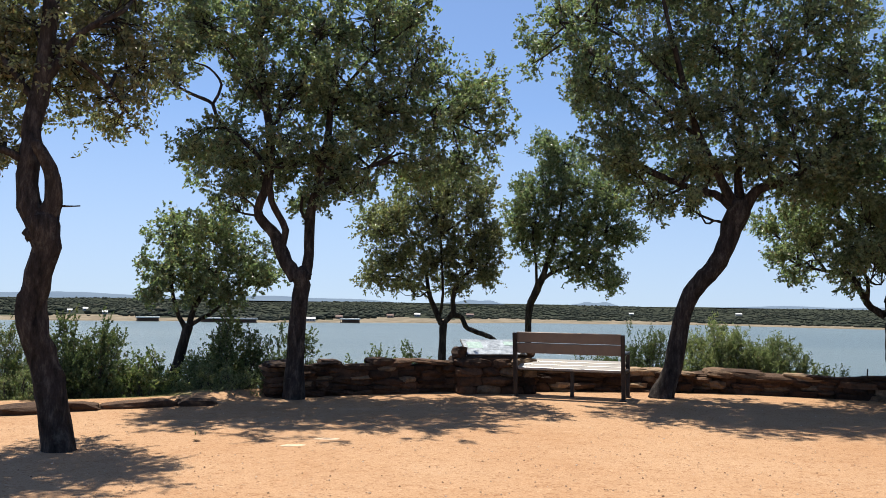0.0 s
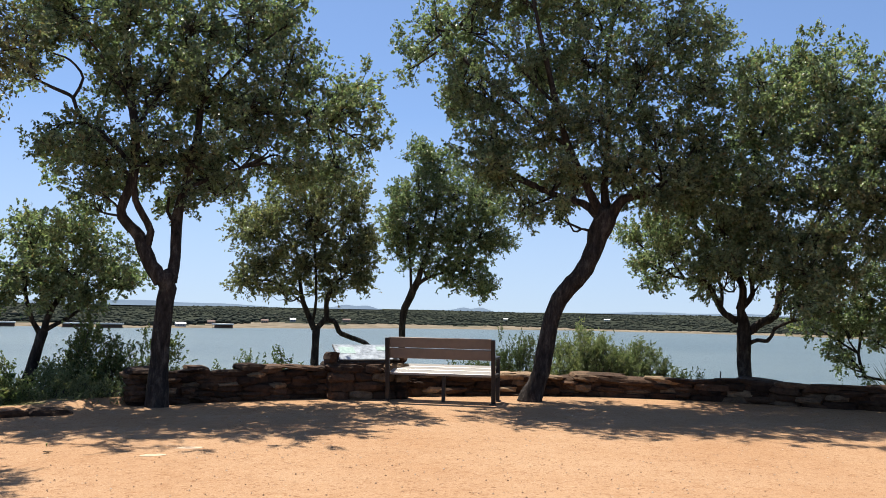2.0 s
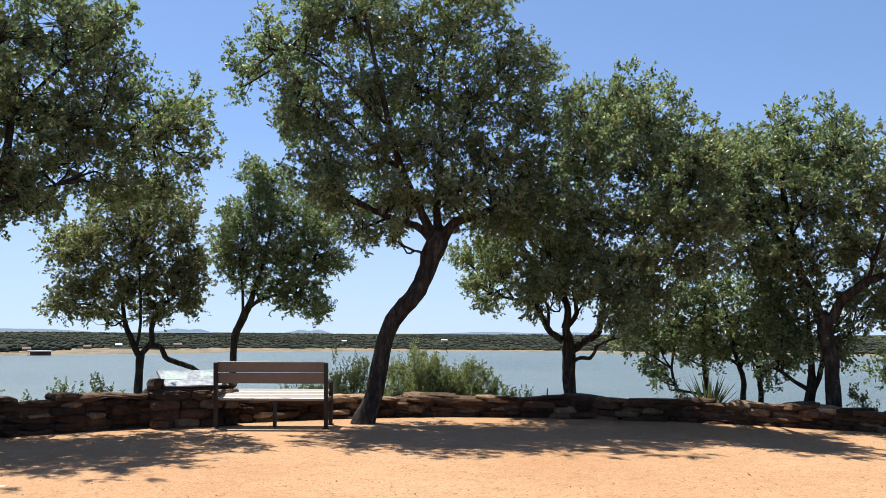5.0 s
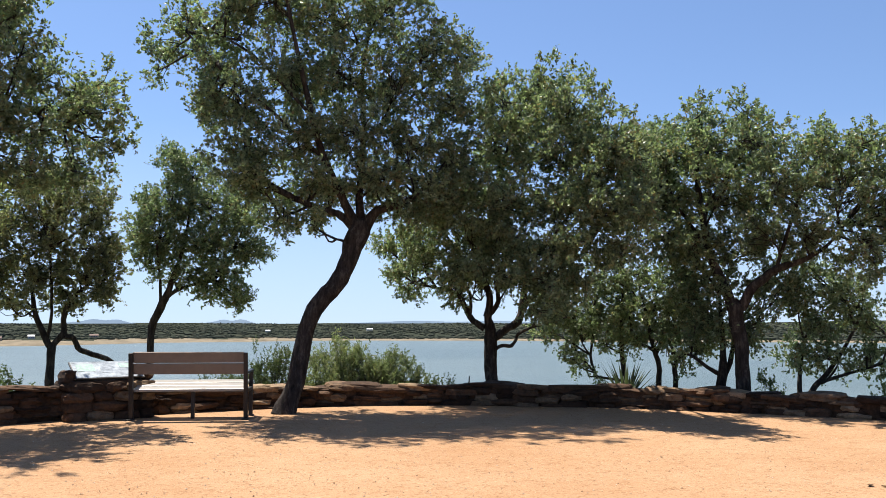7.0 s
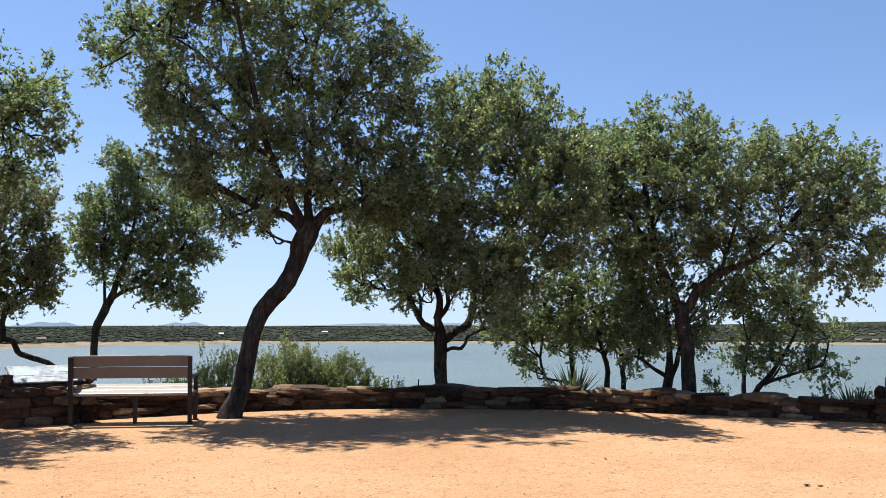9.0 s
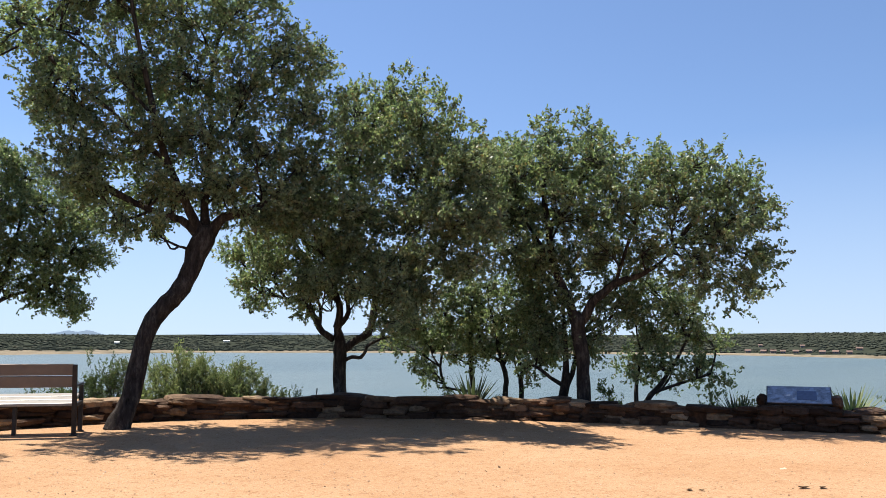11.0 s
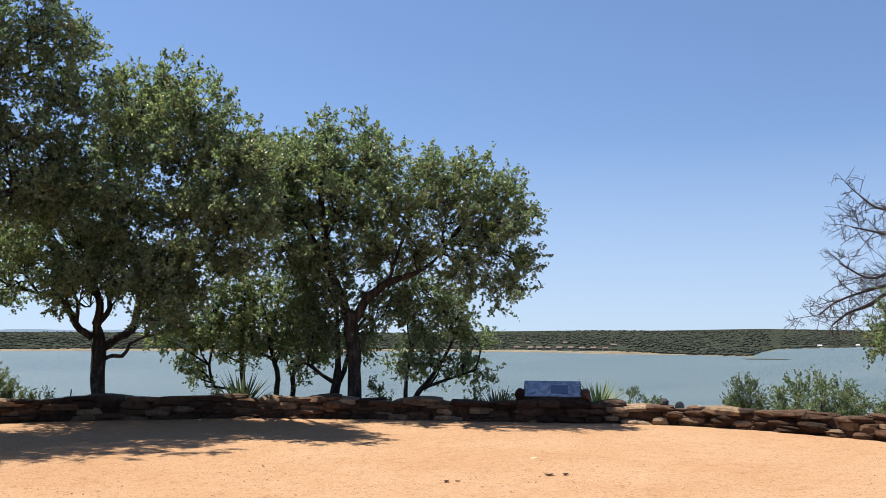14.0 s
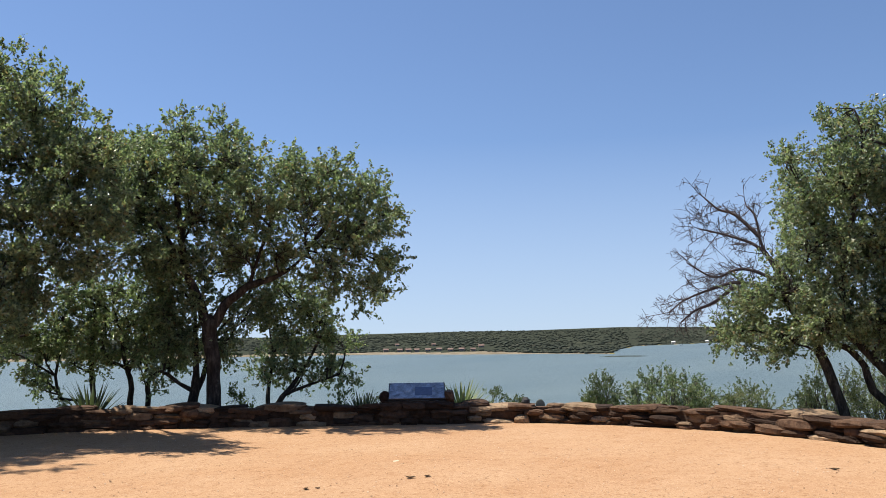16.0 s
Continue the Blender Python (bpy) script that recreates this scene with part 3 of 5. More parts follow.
def stone_wall():
    rng = random.Random(11)
    root = tagged(new("stone_wall"), "low curved dry-stacked sandstone wall round the overlook", "wall", kind="structure")
    line = smooth_line(WALL, 0.05)
    run = np.r_[0, np.cumsum(np.hypot(*np.diff(line[:, :2], axis=0).T))]
    at = lambda s: [float(np.interp(s, run, line[:, k])) for k in range(3)]
    total, z, course = run[-1], 0.0, 0
    # a rough core that shows only as dark joints
    core = bmesh.new()
    prev = None
    for s in np.arange(0.12, total - 0.1, 0.3):
        x, y, h = at(s)
        x2, y2, _ = at(s + 0.05)
        d = Vector((x2 - x, y2 - y, 0)).normalized()
        out = Vector((-d.y, d.x, 0))
        ring = [core.verts.new(Vector((x, y, 0)) + out * o + Vector((0, 0, zz))) for o, zz in ((0.10, -0.3), (0.10, h * 0.82), (0.36, h * 0.8), (0.36, -0.5))]
        if prev:
            for k in range(4):
                core.faces.new((prev[k], prev[(k + 1) % 4], ring[(k + 1) % 4], ring[k]))
        prev = ring
    part("rubble_core", core, STONE, root)
    s = 0.0
    while s < total:
        h = at(s)[2]
        step = rng.uniform(0.22, 0.44)
        n = rng.choice((3, 4, 4, 5)) if h < 0.40 else rng.choice((5, 6, 6, 7))
        cuts = [rng.uniform(0.6, 1.5) for _ in range(n)]
        z, full = -0.03, h * rng.uniform(0.80, 1.02) + 0.03
        for k, c in enumerate(cuts):
            thick = full * c / sum(cuts)
            length = step * rng.uniform(0.7, 1.4) if k < n - 1 else step * rng.uniform(1.0, 2.1)
            mid = min(max(s + step / 2 + rng.uniform(-0.1, 0.1), length / 2), total - length / 2)
            (xa, ya, _), (xm, ym, _), (xb, yb, _) = at(mid - length / 2), at(mid), at(mid + length / 2)
            turn = math.degrees(math.atan2(yb - ya, xb - xa)) + rng.uniform(-5, 5)
            out = Vector((-(yb - ya), xb - xa, 0)).normalized()
            depth = rng.uniform(0.34, 0.50)
            push = depth / 2 + rng.uniform(-0.07, 0.06) + 0.012 * k
            lay(root, xm + out.x * push, ym + out.y * push, z, length, depth, thick + 0.018, turn, rng, 4 if k < n - 1 else 5)
            z += thick
        s += step
    return root


stone_wall()


def stone_kerb():
    rng = random.Random(5)
    root = tagged(new("stone_kerb"), "row of flat half-buried edging stones beside the gravel", "kerb", kind="structure")
    line = smooth_line(KERB, 0.05)
    run = np.r_[0, np.cumsum(np.hypot(*np.diff(line, axis=0).T))]
    s = 0.0
    while s < run[-1] - 0.2:
        length = rng.uniform(0.45, 1.0)
        xy = [[float(np.interp(v, run, line[:, k])) for k in range(2)] for v in (s, s + length / 2, s + length)]
        turn = math.degrees(math.atan2(xy[2][1] - xy[0][1], xy[2][0] - xy[0][0]))
        lay(root, xy[1][0], xy[1][1], -0.05, length, rng.uniform(0.26, 0.42), rng.uniform(0.10, 0.16), turn + rng.uniform(-6, 6), rng, 3)
        s += length + rng.uniform(0.0, 0.05)
    return root


stone_kerb()

# ---- bench ----


def slab(name, parent, mat, cx, cy, cz, sx, sy, sz, bevel=0.008, tilt=0.0, label=""):
    bm = bmesh.new()
    box(bm, cx, cy, cz, sx, sy, sz, bevel, Matrix.Rotation(radians(tilt), 4, "X"))
    return part(name, bm, mat, parent, label)


def park_bench(x, y, turn):
    """Its back faces the court; y runs towards the lake."""
    root = tagged(new("park_bench"), "park bench of brown plastic boards on a dark steel frame", "bench")
    root.matrix_world = pose(x, y, 0, 0, 0, turn)
    half = 0.755
    for side in (-1, 1):
        u = side * half
        post = slab("back_post", root, STEEL, u, -0.03, 0.45, 0.055, 0.06, 0.90, 0.006, 7)
        leg = slab("front_leg", root, STEEL, u, 0.50, 0.31, 0.055, 0.055, 0.62, 0.006)
        slab("armrest", root, STEEL, u, 0.25, 0.63, 0.06, 0.56, 0.04, 0.01)
        slab("side_rail", root, STEEL, u, 0.24, 0.385, 0.05, 0.5, 0.05, 0.006)
        slab("foot_plate", post, STEEL, u, -0.02, 0.008, 0.09, 0.1, 0.016, 0.003)
        slab("foot_plate", leg, STEEL, u, 0.50, 0.008, 0.09, 0.1, 0.016, 0.003)
    slab("middle_leg", root, STEEL, 0.02, 0.18, 0.19, 0.05, 0.05, 0.38, 0.006)
    slab("seat_beam", root, STEEL, 0, 0.24, 0.365, 1.45, 0.05, 0.035, 0.005)
    for k in range(3):
        slab("seat_board", root, SEATBOARD, 0, 0.09 + 0.165 * k, 0.405 + 0.034 * k, 1.47, 0.15, 0.038, 0.008, 11.5, "seat board with sun glare painted into its pale colour")
    slab("back_board", root, BOARD, 0, -0.035, 0.835, 1.47, 0.038, 0.145, 0.008, 7)
    slab("back_board", root, BOARD, 0, -0.016, 0.682, 1.47, 0.038, 0.145, 0.008, 7)
    return root


park_bench(2.19, 11.02, -16)

# ---- sign pedestals in the wall ----


def sign_pedestal(x, y, turn, wide, height, face, block, label, sign_label, tilt):
    rng = random.Random(int(x * 100))
    root = tagged(new("stone_pedestal"), label, "pedestal")
    root.matrix_world = pose(x, y, 0, 0, 0, turn)
    bm = bmesh.new()
    box(bm, 0, 0.35, height / 2 - 0.12, wide * 0.9, 0.55, height + 0.25, 0.02)
    part("core", bm, STONE, root)
    z, n = -0.02, max(3, round(height / 0.12))
    for c in range(n):
        s = -wide / 2
        while s < wide / 2 - 0.05:
            length = min(rng.uniform(0.25, 0.5), wide / 2 - s)
            lay(root, s + length / 2, 0.20 + rng.uniform(-0.02, 0.02), z, length, 0.4, height / n + 0.012, 0, rng, 2)
            s += length + 0.005
        for side in (-1, 1):
            lay(root, side * (wide / 2 - 0.12), 0.55, z, 0.5, 0.26, height / n + 0.01, 90, rng, 2)
        z += height / n
    for side in (-1, 1):
        lay(root, side * (wide / 2 - 0.06), 0.36, height - 0.03, 0.14, 0.5, 0.17, 0, rng, 5, "cheek_stone")
    board = tagged(new("information_panel"), sign_label, "sign")
    board.matrix_world = root.matrix_world @ pose(0, 0.10, height + 0.015, tilt, 0, 0)
    w, d = wide - 0.24, 0.52
    slab("backing", board, STEEL, 0, d / 2, 0.012, w, d, 0.024, 0.004)
    sheet = slab("print", board, face, 0, d / 2, 0.027, w - 0.03, d - 0.03, 0.006, 0.001)
    r2 = random.Random(4)
    for bx, by, bw, bh in block:
        slab("picture", sheet, r2.choice((SIGNGREEN, SIGNFACE)) if face is SIGNFACE else SIGNDARK, bx * w, by * d, 0.032, bw * w, bh * d, 0.003, 0)
    return root


sign_pedestal(1.23, 11.36, 14.7, 1.15, 0.52, SIGNFACE, [(-0.3, 0.6, 0.25, 0.4), (0.02, 0.45, 0.22, 0.3), (0.3, 0.7, 0.2, 0.25)], "stacked stone pedestal joined to the wall beside the bench", "slanted information panel, pale glare and leaf dapple painted into its print", 23)
sign_pedestal(11.55, 6.67, -51.7, 1.09, 0.33, SIGNBLUE, [(0.12, 0.45, 0.3, 0.5)], "stacked stone pedestal rising from the low wall", "slanted information panel with sky glare painted into its blue print", 24)

# ---- trees ----
# limbs: (right, up, radius) through each bend; clumps: (right, up, half width, half height)
t1 = Tree(-2.61, 6.09, 0.0, 26.6, 101)
t1.limb((0.04, -0.14, 0.143), (0.02, -0.04, 0.138), (-0.01, 0.23, 0.133), (-0.05, 0.47, 0.138), (-0.11, 0.71, 0.13), (-0.19, 0.95, 0.13), (-0.24, 1.18, 0.125), (-0.21, 1.38, 0.119), (-0.16, 1.62, 0.127), (-0.16, 1.81, 0.138), (-0.19, 1.97, 0.143))
t1.limb((-0.22, 1.93, 0.106), (-0.28, 2.07, 0.106), (-0.31, 2.24, 0.09), (-0.31, 2.43, 0.09), (-0.3, 2.63, 0.09), (-0.3, 2.77, 0.085), (-0.24, 3.12, 0.08), (-0.2, 3.58, 0.074), (-0.18, 4.18, 0.064), (-0.09, 4.91, 0.037), lean=0.12)
t1.limb((-0.15, 1.93, 0.106), (-0.1, 2.11, 0.08), (-0.12, 2.3, 0.069), (-0.18, 2.47, 0.058), (-0.26, 2.59, 0.048), lean=-0.2)
t1.limb((-0.24, 1.81, 0.08), (-0.28, 1.84, 0.064), (-0.31, 1.84, 0.032), lean=0.25)
t1.limb((-0.33, 2.44, 0.042), (-0.44, 2.51, 0.037), (-0.7, 2.59, 0.032), (-1.03, 2.8, 0.021), lean=-0.3)
t1.limb((-0.07, 2.08, 0.013), (0.02, 2.08, 0.008), (0.11, 2.09, 0.005), lean=0.15)
t1.limb((-0.21, 3.18, 0.048), (0.05, 3.61, 0.032), (0.41, 3.87, 0.021), lean=-0.15)
t1.limb((-0.26, 2.97, 0.037), (-0.56, 3.38, 0.029), (-0.87, 3.67, 0.019), lean=0.3)
t1.limb((-0.17, 4.08, 0.042), (-0.44, 4.53, 0.032), lean=-0.25)
t1.limb((-0.2, 3.58, 0.037), (0.24, 3.28, 0.021), (0.49, 3.01, 0.011), lean=0.2)
t1.clumps((-0.35, 3.84, 0.66, 0.48), (0.31, 3.93, 0.6, 0.54), (0.64, 3.63, 0.33, 0.42), (0.39, 3.25, 0.33, 0.27), (-0.03, 3.38, 0.42, 0.36), (-0.52, 3.37, 0.42, 0.48), (-0.57, 2.74, 0.21, 0.24), (-1.1, 3.73, 0.89, 0.83))
t1.clumps((-1.05, 4.71, 1.19, 0.89), (-0.08, 4.78, 1.07, 0.66), (0.66, 4.57, 0.54, 0.48))
t1 = t1.build("oak_tree", "gnarled live oak with a twisted, hollowed dark trunk on the gravel", 1.2, 3420, OAK_BROWN, (0.050, 0.028), back=1.0, flare=0.15, group="oaks round the overlook")
t2 = Tree(-1.49, 10.28, 0.0, 12.3, 102)
t2.limb((-0.01, -0.06, 0.153), (-0.01, 0.42, 0.126), (0.0, 0.79, 0.123), (0.02, 1.17, 0.119), (0.05, 1.51, 0.115), (0.05, 1.67, 0.138))
t2.limb((-0.01, 1.59, 0.1), (-0.15, 1.8, 0.1), (-0.24, 1.99, 0.096), (-0.32, 2.18, 0.08), (-0.48, 2.35, 0.073), (-0.55, 2.51, 0.065), (-0.47, 2.78, 0.065), (-0.41, 3.13, 0.069), (-0.42, 3.51, 0.061), (-0.51, 4.12, 0.054), (-0.59, 4.73, 0.046), (-0.59, 5.51, 0.034), (-0.56, 6.3, 0.023), lean=0.12)
t2.limb((-0.22, 2.02, 0.057), (-0.18, 2.24, 0.05), (-0.27, 2.43, 0.046), (-0.38, 2.63, 0.046), (-0.41, 2.97, 0.042), lean=-0.2)
t2.limb((0.1, 1.59, 0.084), (0.14, 1.93, 0.077), (0.14, 2.31, 0.077), (0.15, 2.54, 0.077), (0.23, 2.84, 0.065), (0.28, 3.15, 0.061), (0.36, 3.54, 0.054), (0.41, 4.25, 0.046), (0.5, 4.96, 0.038), (0.54, 5.91, 0.027), lean=0.25)
t2.limb((0.12, 2.37, 0.027), (0.02, 2.52, 0.023), (0.03, 2.72, 0.019), lean=-0.3)
t2.limb((-0.41, 3.05, 0.034), (-0.77, 3.41, 0.031), (-1.11, 3.69, 0.027), (-1.18, 3.91, 0.027), (-1.43, 4.02, 0.023), (-1.66, 4.13, 0.015), lean=0.15)
t2.limb((-1.18, 3.91, 0.023), (-1.07, 4.16, 0.019), (-1.23, 4.37, 0.015), (-1.43, 4.43, 0.011), lean=-0.15)
t2.limb((0.35, 3.47, 0.034), (0.95, 3.89, 0.027), (1.58, 4.16, 0.023), (2.22, 4.03, 0.011), lean=0.3)
t2.limb((0.4, 4.09, 0.031), (0.94, 4.75, 0.023), (1.48, 5.19, 0.011), lean=-0.25)
t2.limb((-0.44, 3.58, 0.031), (-0.05, 4.3, 0.023), (0.16, 4.94, 0.015), lean=0.2)
t2.limb((0.21, 2.84, 0.034), (0.74, 3.1, 0.023), (1.28, 3.27, 0.015), lean=-0.1)
t2.limb((-0.49, 3.96, 0.031), (-0.96, 4.63, 0.019), (-1.33, 4.99, 0.011), lean=0)
t2.clumps((-1.17, 4.98, 0.73, 0.49), (-1.61, 5.2, 0.45, 0.41), (-0.55, 5.19, 0.73, 0.57), (0.17, 5.15, 0.73, 0.57), (0.99, 5.29, 0.73, 0.49), (1.57, 5.33, 0.41, 0.37), (1.5, 4.65, 0.65, 0.41), (2.09, 4.35, 0.57, 0.34))
t2.clumps((2.52, 4.03, 0.41, 0.37), (1.93, 3.79, 0.49, 0.32), (1.17, 4.13, 0.65, 0.49), (0.52, 4.26, 0.65, 0.57), (-0.13, 4.23, 0.65, 0.57), (-0.69, 4.36, 0.49, 0.49), (-1.05, 3.53, 0.61, 0.37), (-1.47, 3.31, 0.37, 0.32))
t2.clumps((-0.73, 3.14, 0.69, 0.41), (-0.1, 3.33, 0.65, 0.49), (0.54, 3.27, 0.65, 0.41), (1.1, 3.55, 0.49, 0.37), (-0.95, 2.77, 0.37, 0.23), (0.23, 2.85, 0.49, 0.23), (0.87, 2.96, 0.37, 0.2), (-0.34, 6.11, 1.46, 0.65))
t2.clumps((0.97, 6.22, 0.97, 0.57), (-1.51, 5.94, 0.81, 0.49), (-1.72, 4.74, 0.31, 0.23), (-1.84, 4.44, 0.18, 0.18), (2.6, 4.42, 0.32, 0.28), (2.77, 3.71, 0.21, 0.24), (2.36, 3.35, 0.32, 0.24), (1.69, 3.24, 0.49, 0.28))
t2 = t2.build("oak_tree", "tall forked live oak at the end of a stone wall", 1.6, 3420, OAK, (0.058, 0.036), back=0.7, thin=0.8, group="oaks round the overlook")
t3 = Tree(3.52, 11.38, 0.0, -10.5, 103)
t3.limb((-0.01, -0.05, 0.176), (0.12, 0.26, 0.142), (0.22, 0.66, 0.134), (0.29, 1.07, 0.134), (0.43, 1.48, 0.13), (0.62, 1.72, 0.134), (0.8, 1.93, 0.138), (0.94, 2.27, 0.142), (1.04, 2.56, 0.167), (1.11, 2.77, 0.176))
t3.limb((0.99, 2.71, 0.075), (0.81, 2.89, 0.059), (0.5, 3.0, 0.05), (0.17, 3.13, 0.05), (-0.27, 3.35, 0.054), lean=0.12)
t3.limb((1.04, 2.72, 0.084), (0.87, 3.05, 0.067), (0.71, 3.36, 0.059), (0.49, 3.82, 0.054), (0.32, 4.41, 0.046), (0.15, 5.09, 0.033), (-0.03, 5.94, 0.025), lean=-0.2)
t3.limb((1.11, 2.72, 0.084), (1.09, 3.16, 0.063), (1.13, 3.58, 0.054), (1.18, 4.27, 0.046), (1.16, 5.14, 0.033), (1.32, 6.2, 0.021), lean=0.25)
t3.limb((1.17, 2.72, 0.1), (1.34, 2.96, 0.075), (1.66, 3.05, 0.059), (1.94, 3.22, 0.038), (2.13, 3.4, 0.017), lean=-0.3)
t3.limb((0.91, 2.43, 0.033), (0.86, 2.5, 0.025), (0.74, 2.53, 0.017), lean=0.15)
t3.limb((0.5, 3.73, 0.029), (-0.17, 4.3, 0.025), (-0.83, 4.78, 0.021), (-1.4, 5.34, 0.013), lean=-0.15)
t3.limb((1.16, 4.1, 0.029), (1.85, 4.83, 0.025), (2.55, 5.39, 0.013), lean=0.3)
t3.limb((0.38, 3.04, 0.025), (-0.07, 2.84, 0.017), lean=-0.25)
t3.limb((0.32, 4.32, 0.029), (-0.51, 5.22, 0.021), (-1.33, 5.68, 0.013), lean=0.2)
t3.clumps((-1.49, 5.74, 0.42, 0.38), (-1.8, 5.34, 0.21, 0.34), (-1.91, 4.97, 0.09, 0.17), (-0.92, 5.78, 0.59, 0.51), (-0.17, 5.91, 0.68, 0.51), (0.68, 5.88, 0.68, 0.51), (1.54, 6.03, 0.59, 0.51), (2.17, 5.52, 0.68, 0.51))
t3.clumps((2.71, 5.33, 0.38, 0.42), (-1.07, 4.99, 0.47, 0.38), (-1.18, 4.43, 0.34, 0.3), (-0.73, 4.41, 0.59, 0.51), (0.01, 4.96, 0.68, 0.59), (0.77, 5.0, 0.68, 0.59), (1.55, 4.86, 0.68, 0.59), (-0.55, 3.82, 0.68, 0.42))
t3.clumps((0.19, 3.93, 0.68, 0.51), (0.95, 4.05, 0.68, 0.51), (1.73, 3.99, 0.68, 0.51), (-0.21, 3.24, 0.59, 0.25), (0.45, 3.38, 0.42, 0.24), (-0.63, 3.48, 0.42, 0.34), (0.04, 2.78, 0.32, 0.19), (0.46, 2.79, 0.25, 0.17))
t3.clumps((1.99, 3.3, 0.59, 0.42), (1.47, 3.37, 0.42, 0.3), (0.7, 3.3, 0.38, 0.24), (1.13, 3.45, 0.38, 0.27), (2.52, 4.55, 0.59, 0.51), (0.41, 6.75, 1.53, 0.59), (1.81, 6.68, 0.76, 0.51), (-0.77, 6.49, 0.68, 0.42))
t3.clumps((2.5, 3.75, 0.55, 0.48), (2.35, 3.12, 0.45, 0.34), (1.78, 2.95, 0.36, 0.22))
t3 = t3.build("oak_tree", "leaning live oak with a curved dark trunk beside the bench", 1.4, 3420, OAK, (0.058, 0.036), back=0.2, thin=0.86, group="oaks round the overlook")
t4 = Tree(7.22, 12.33, -0.2, -24.0, 104)
t4.limb((0.02, 0.22, 0.116), (0.01, 0.46, 0.111), (0.0, 0.75, 0.116), (0.0, 1.11, 0.116), (-0.01, 1.37, 0.102), (-0.05, 1.59, 0.063), (-0.05, 1.72, 0.034))
t4.limb((-0.11, 1.41, 0.063), (-0.3, 1.53, 0.058), (-0.4, 1.7, 0.053), (-0.61, 2.01, 0.039), (-1.0, 2.11, 0.024), (-1.39, 2.19, 0.015), lean=0.12)
t4.limb((-0.05, 1.59, 0.077), (-0.01, 1.94, 0.058), (-0.13, 2.48, 0.048), (0.07, 3.55, 0.039), (0.37, 4.63, 0.024), lean=-0.2)
t4.limb((0.02, 1.19, 0.073), (0.25, 1.38, 0.068), (0.47, 1.51, 0.068), (0.55, 1.8, 0.063), (0.61, 2.18, 0.053), (0.76, 2.62, 0.044), (1.23, 3.15, 0.029), (1.62, 3.83, 0.019), lean=0.25)
t4.limb((0.04, 1.03, 0.039), (0.2, 1.11, 0.034), (0.35, 1.11, 0.034), (0.43, 1.22, 0.029), (0.46, 1.3, 0.029), (0.66, 1.41, 0.024), (0.97, 1.49, 0.019), (1.31, 1.61, 0.015), lean=-0.3)
t4.limb((-0.03, 1.99, 0.034), (-0.61, 2.77, 0.029), (-0.9, 3.26, 0.019), lean=0.15)
t4.limb((0.61, 2.14, 0.034), (0.46, 2.96, 0.024), lean=-0.15)
t4.limb((-0.03, 1.62, 0.048), (0.14, 1.86, 0.042), (0.10, 2.25, 0.036), (0.28, 2.70, 0.026), (0.22, 3.2, 0.018), lean=-0.3)
t4.limb((-0.36, 1.62, 0.036), (-0.34, 1.95, 0.030), (-0.55, 2.35, 0.024), (-0.52, 2.8, 0.016), lean=-0.2)
t4.limb((0.62, 2.20, 0.036), (0.95, 2.42, 0.030), (1.30, 2.48, 0.022), (1.62, 2.70, 0.014), lean=-0.2)
t4.clumps((0.75, 5.17, 0.6, 0.3), (0.31, 4.91, 0.69, 0.51), (1.18, 4.69, 0.69, 0.51), (1.66, 4.17, 0.47, 0.47), (0.03, 4.3, 0.69, 0.51), (0.83, 4.1, 0.77, 0.51), (1.49, 3.67, 0.6, 0.51), (-0.45, 3.69, 0.69, 0.51))
t4.clumps((0.3, 3.43, 0.77, 0.51), (1.08, 3.18, 0.69, 0.43), (1.64, 3.05, 0.43, 0.39), (-0.94, 3.25, 0.56, 0.43), (-1.25, 2.88, 0.47, 0.39), (-1.56, 2.4, 0.34, 0.24), (-1.35, 2.02, 0.19, 0.15), (-0.35, 2.82, 0.69, 0.43))
t4.clumps((0.29, 2.6, 0.6, 0.34), (0.82, 2.57, 0.51, 0.34), (-0.65, 2.08, 0.34, 0.24), (1.15, 2.64, 0.43, 0.26), (-1.78, 2.81, 0.26, 0.26), (0.81, 1.6, 0.34, 0.12), (1.23, 2.12, 0.34, 0.26), (0.98, 1.86, 0.34, 0.21))
t4.clumps((1.97, 3.79, 0.43, 0.51), (2.03, 3.06, 0.39, 0.43), (1.79, 2.57, 0.43, 0.31), (-0.17, 2.3, 0.51, 0.24), (0.33, 2.14, 0.39, 0.24), (-0.5, 2.38, 0.39, 0.24), (0.81, 2.13, 0.39, 0.24), (-1.0, 2.55, 0.40, 0.30), (0.1, 2.9, 0.5, 0.35))
t4 = t4.build("oak_tree", "broad live oak with an elbowed low branch behind the stone wall", 1.5, 3420, OAK, (0.058, 0.036), back=-1.0, skew=-0.8, thin=0.96, flare=0.1, group="oaks round the overlook")
t8 = Tree(10.25, 9.66, -0.2, -38.4, 105)
t8.limb((0.01, 0.27, 0.124), (0.0, 0.7, 0.114), (-0.01, 1.14, 0.114), (-0.06, 1.49, 0.119), (-0.06, 1.77, 0.137))
t8.limb((-0.12, 1.71, 0.087), (-0.24, 2.11, 0.078), (-0.38, 2.4, 0.073), (-0.48, 2.77, 0.064), (-0.54, 3.25, 0.055), (-0.61, 3.88, 0.041), (-0.55, 4.51, 0.027), lean=0.12)
t8.limb((0.0, 1.71, 0.087), (0.15, 1.99, 0.078), (0.34, 2.17, 0.073), (0.57, 2.33, 0.064), (0.92, 2.44, 0.041), (1.22, 2.63, 0.023), (1.45, 2.92, 0.014), lean=-0.2)
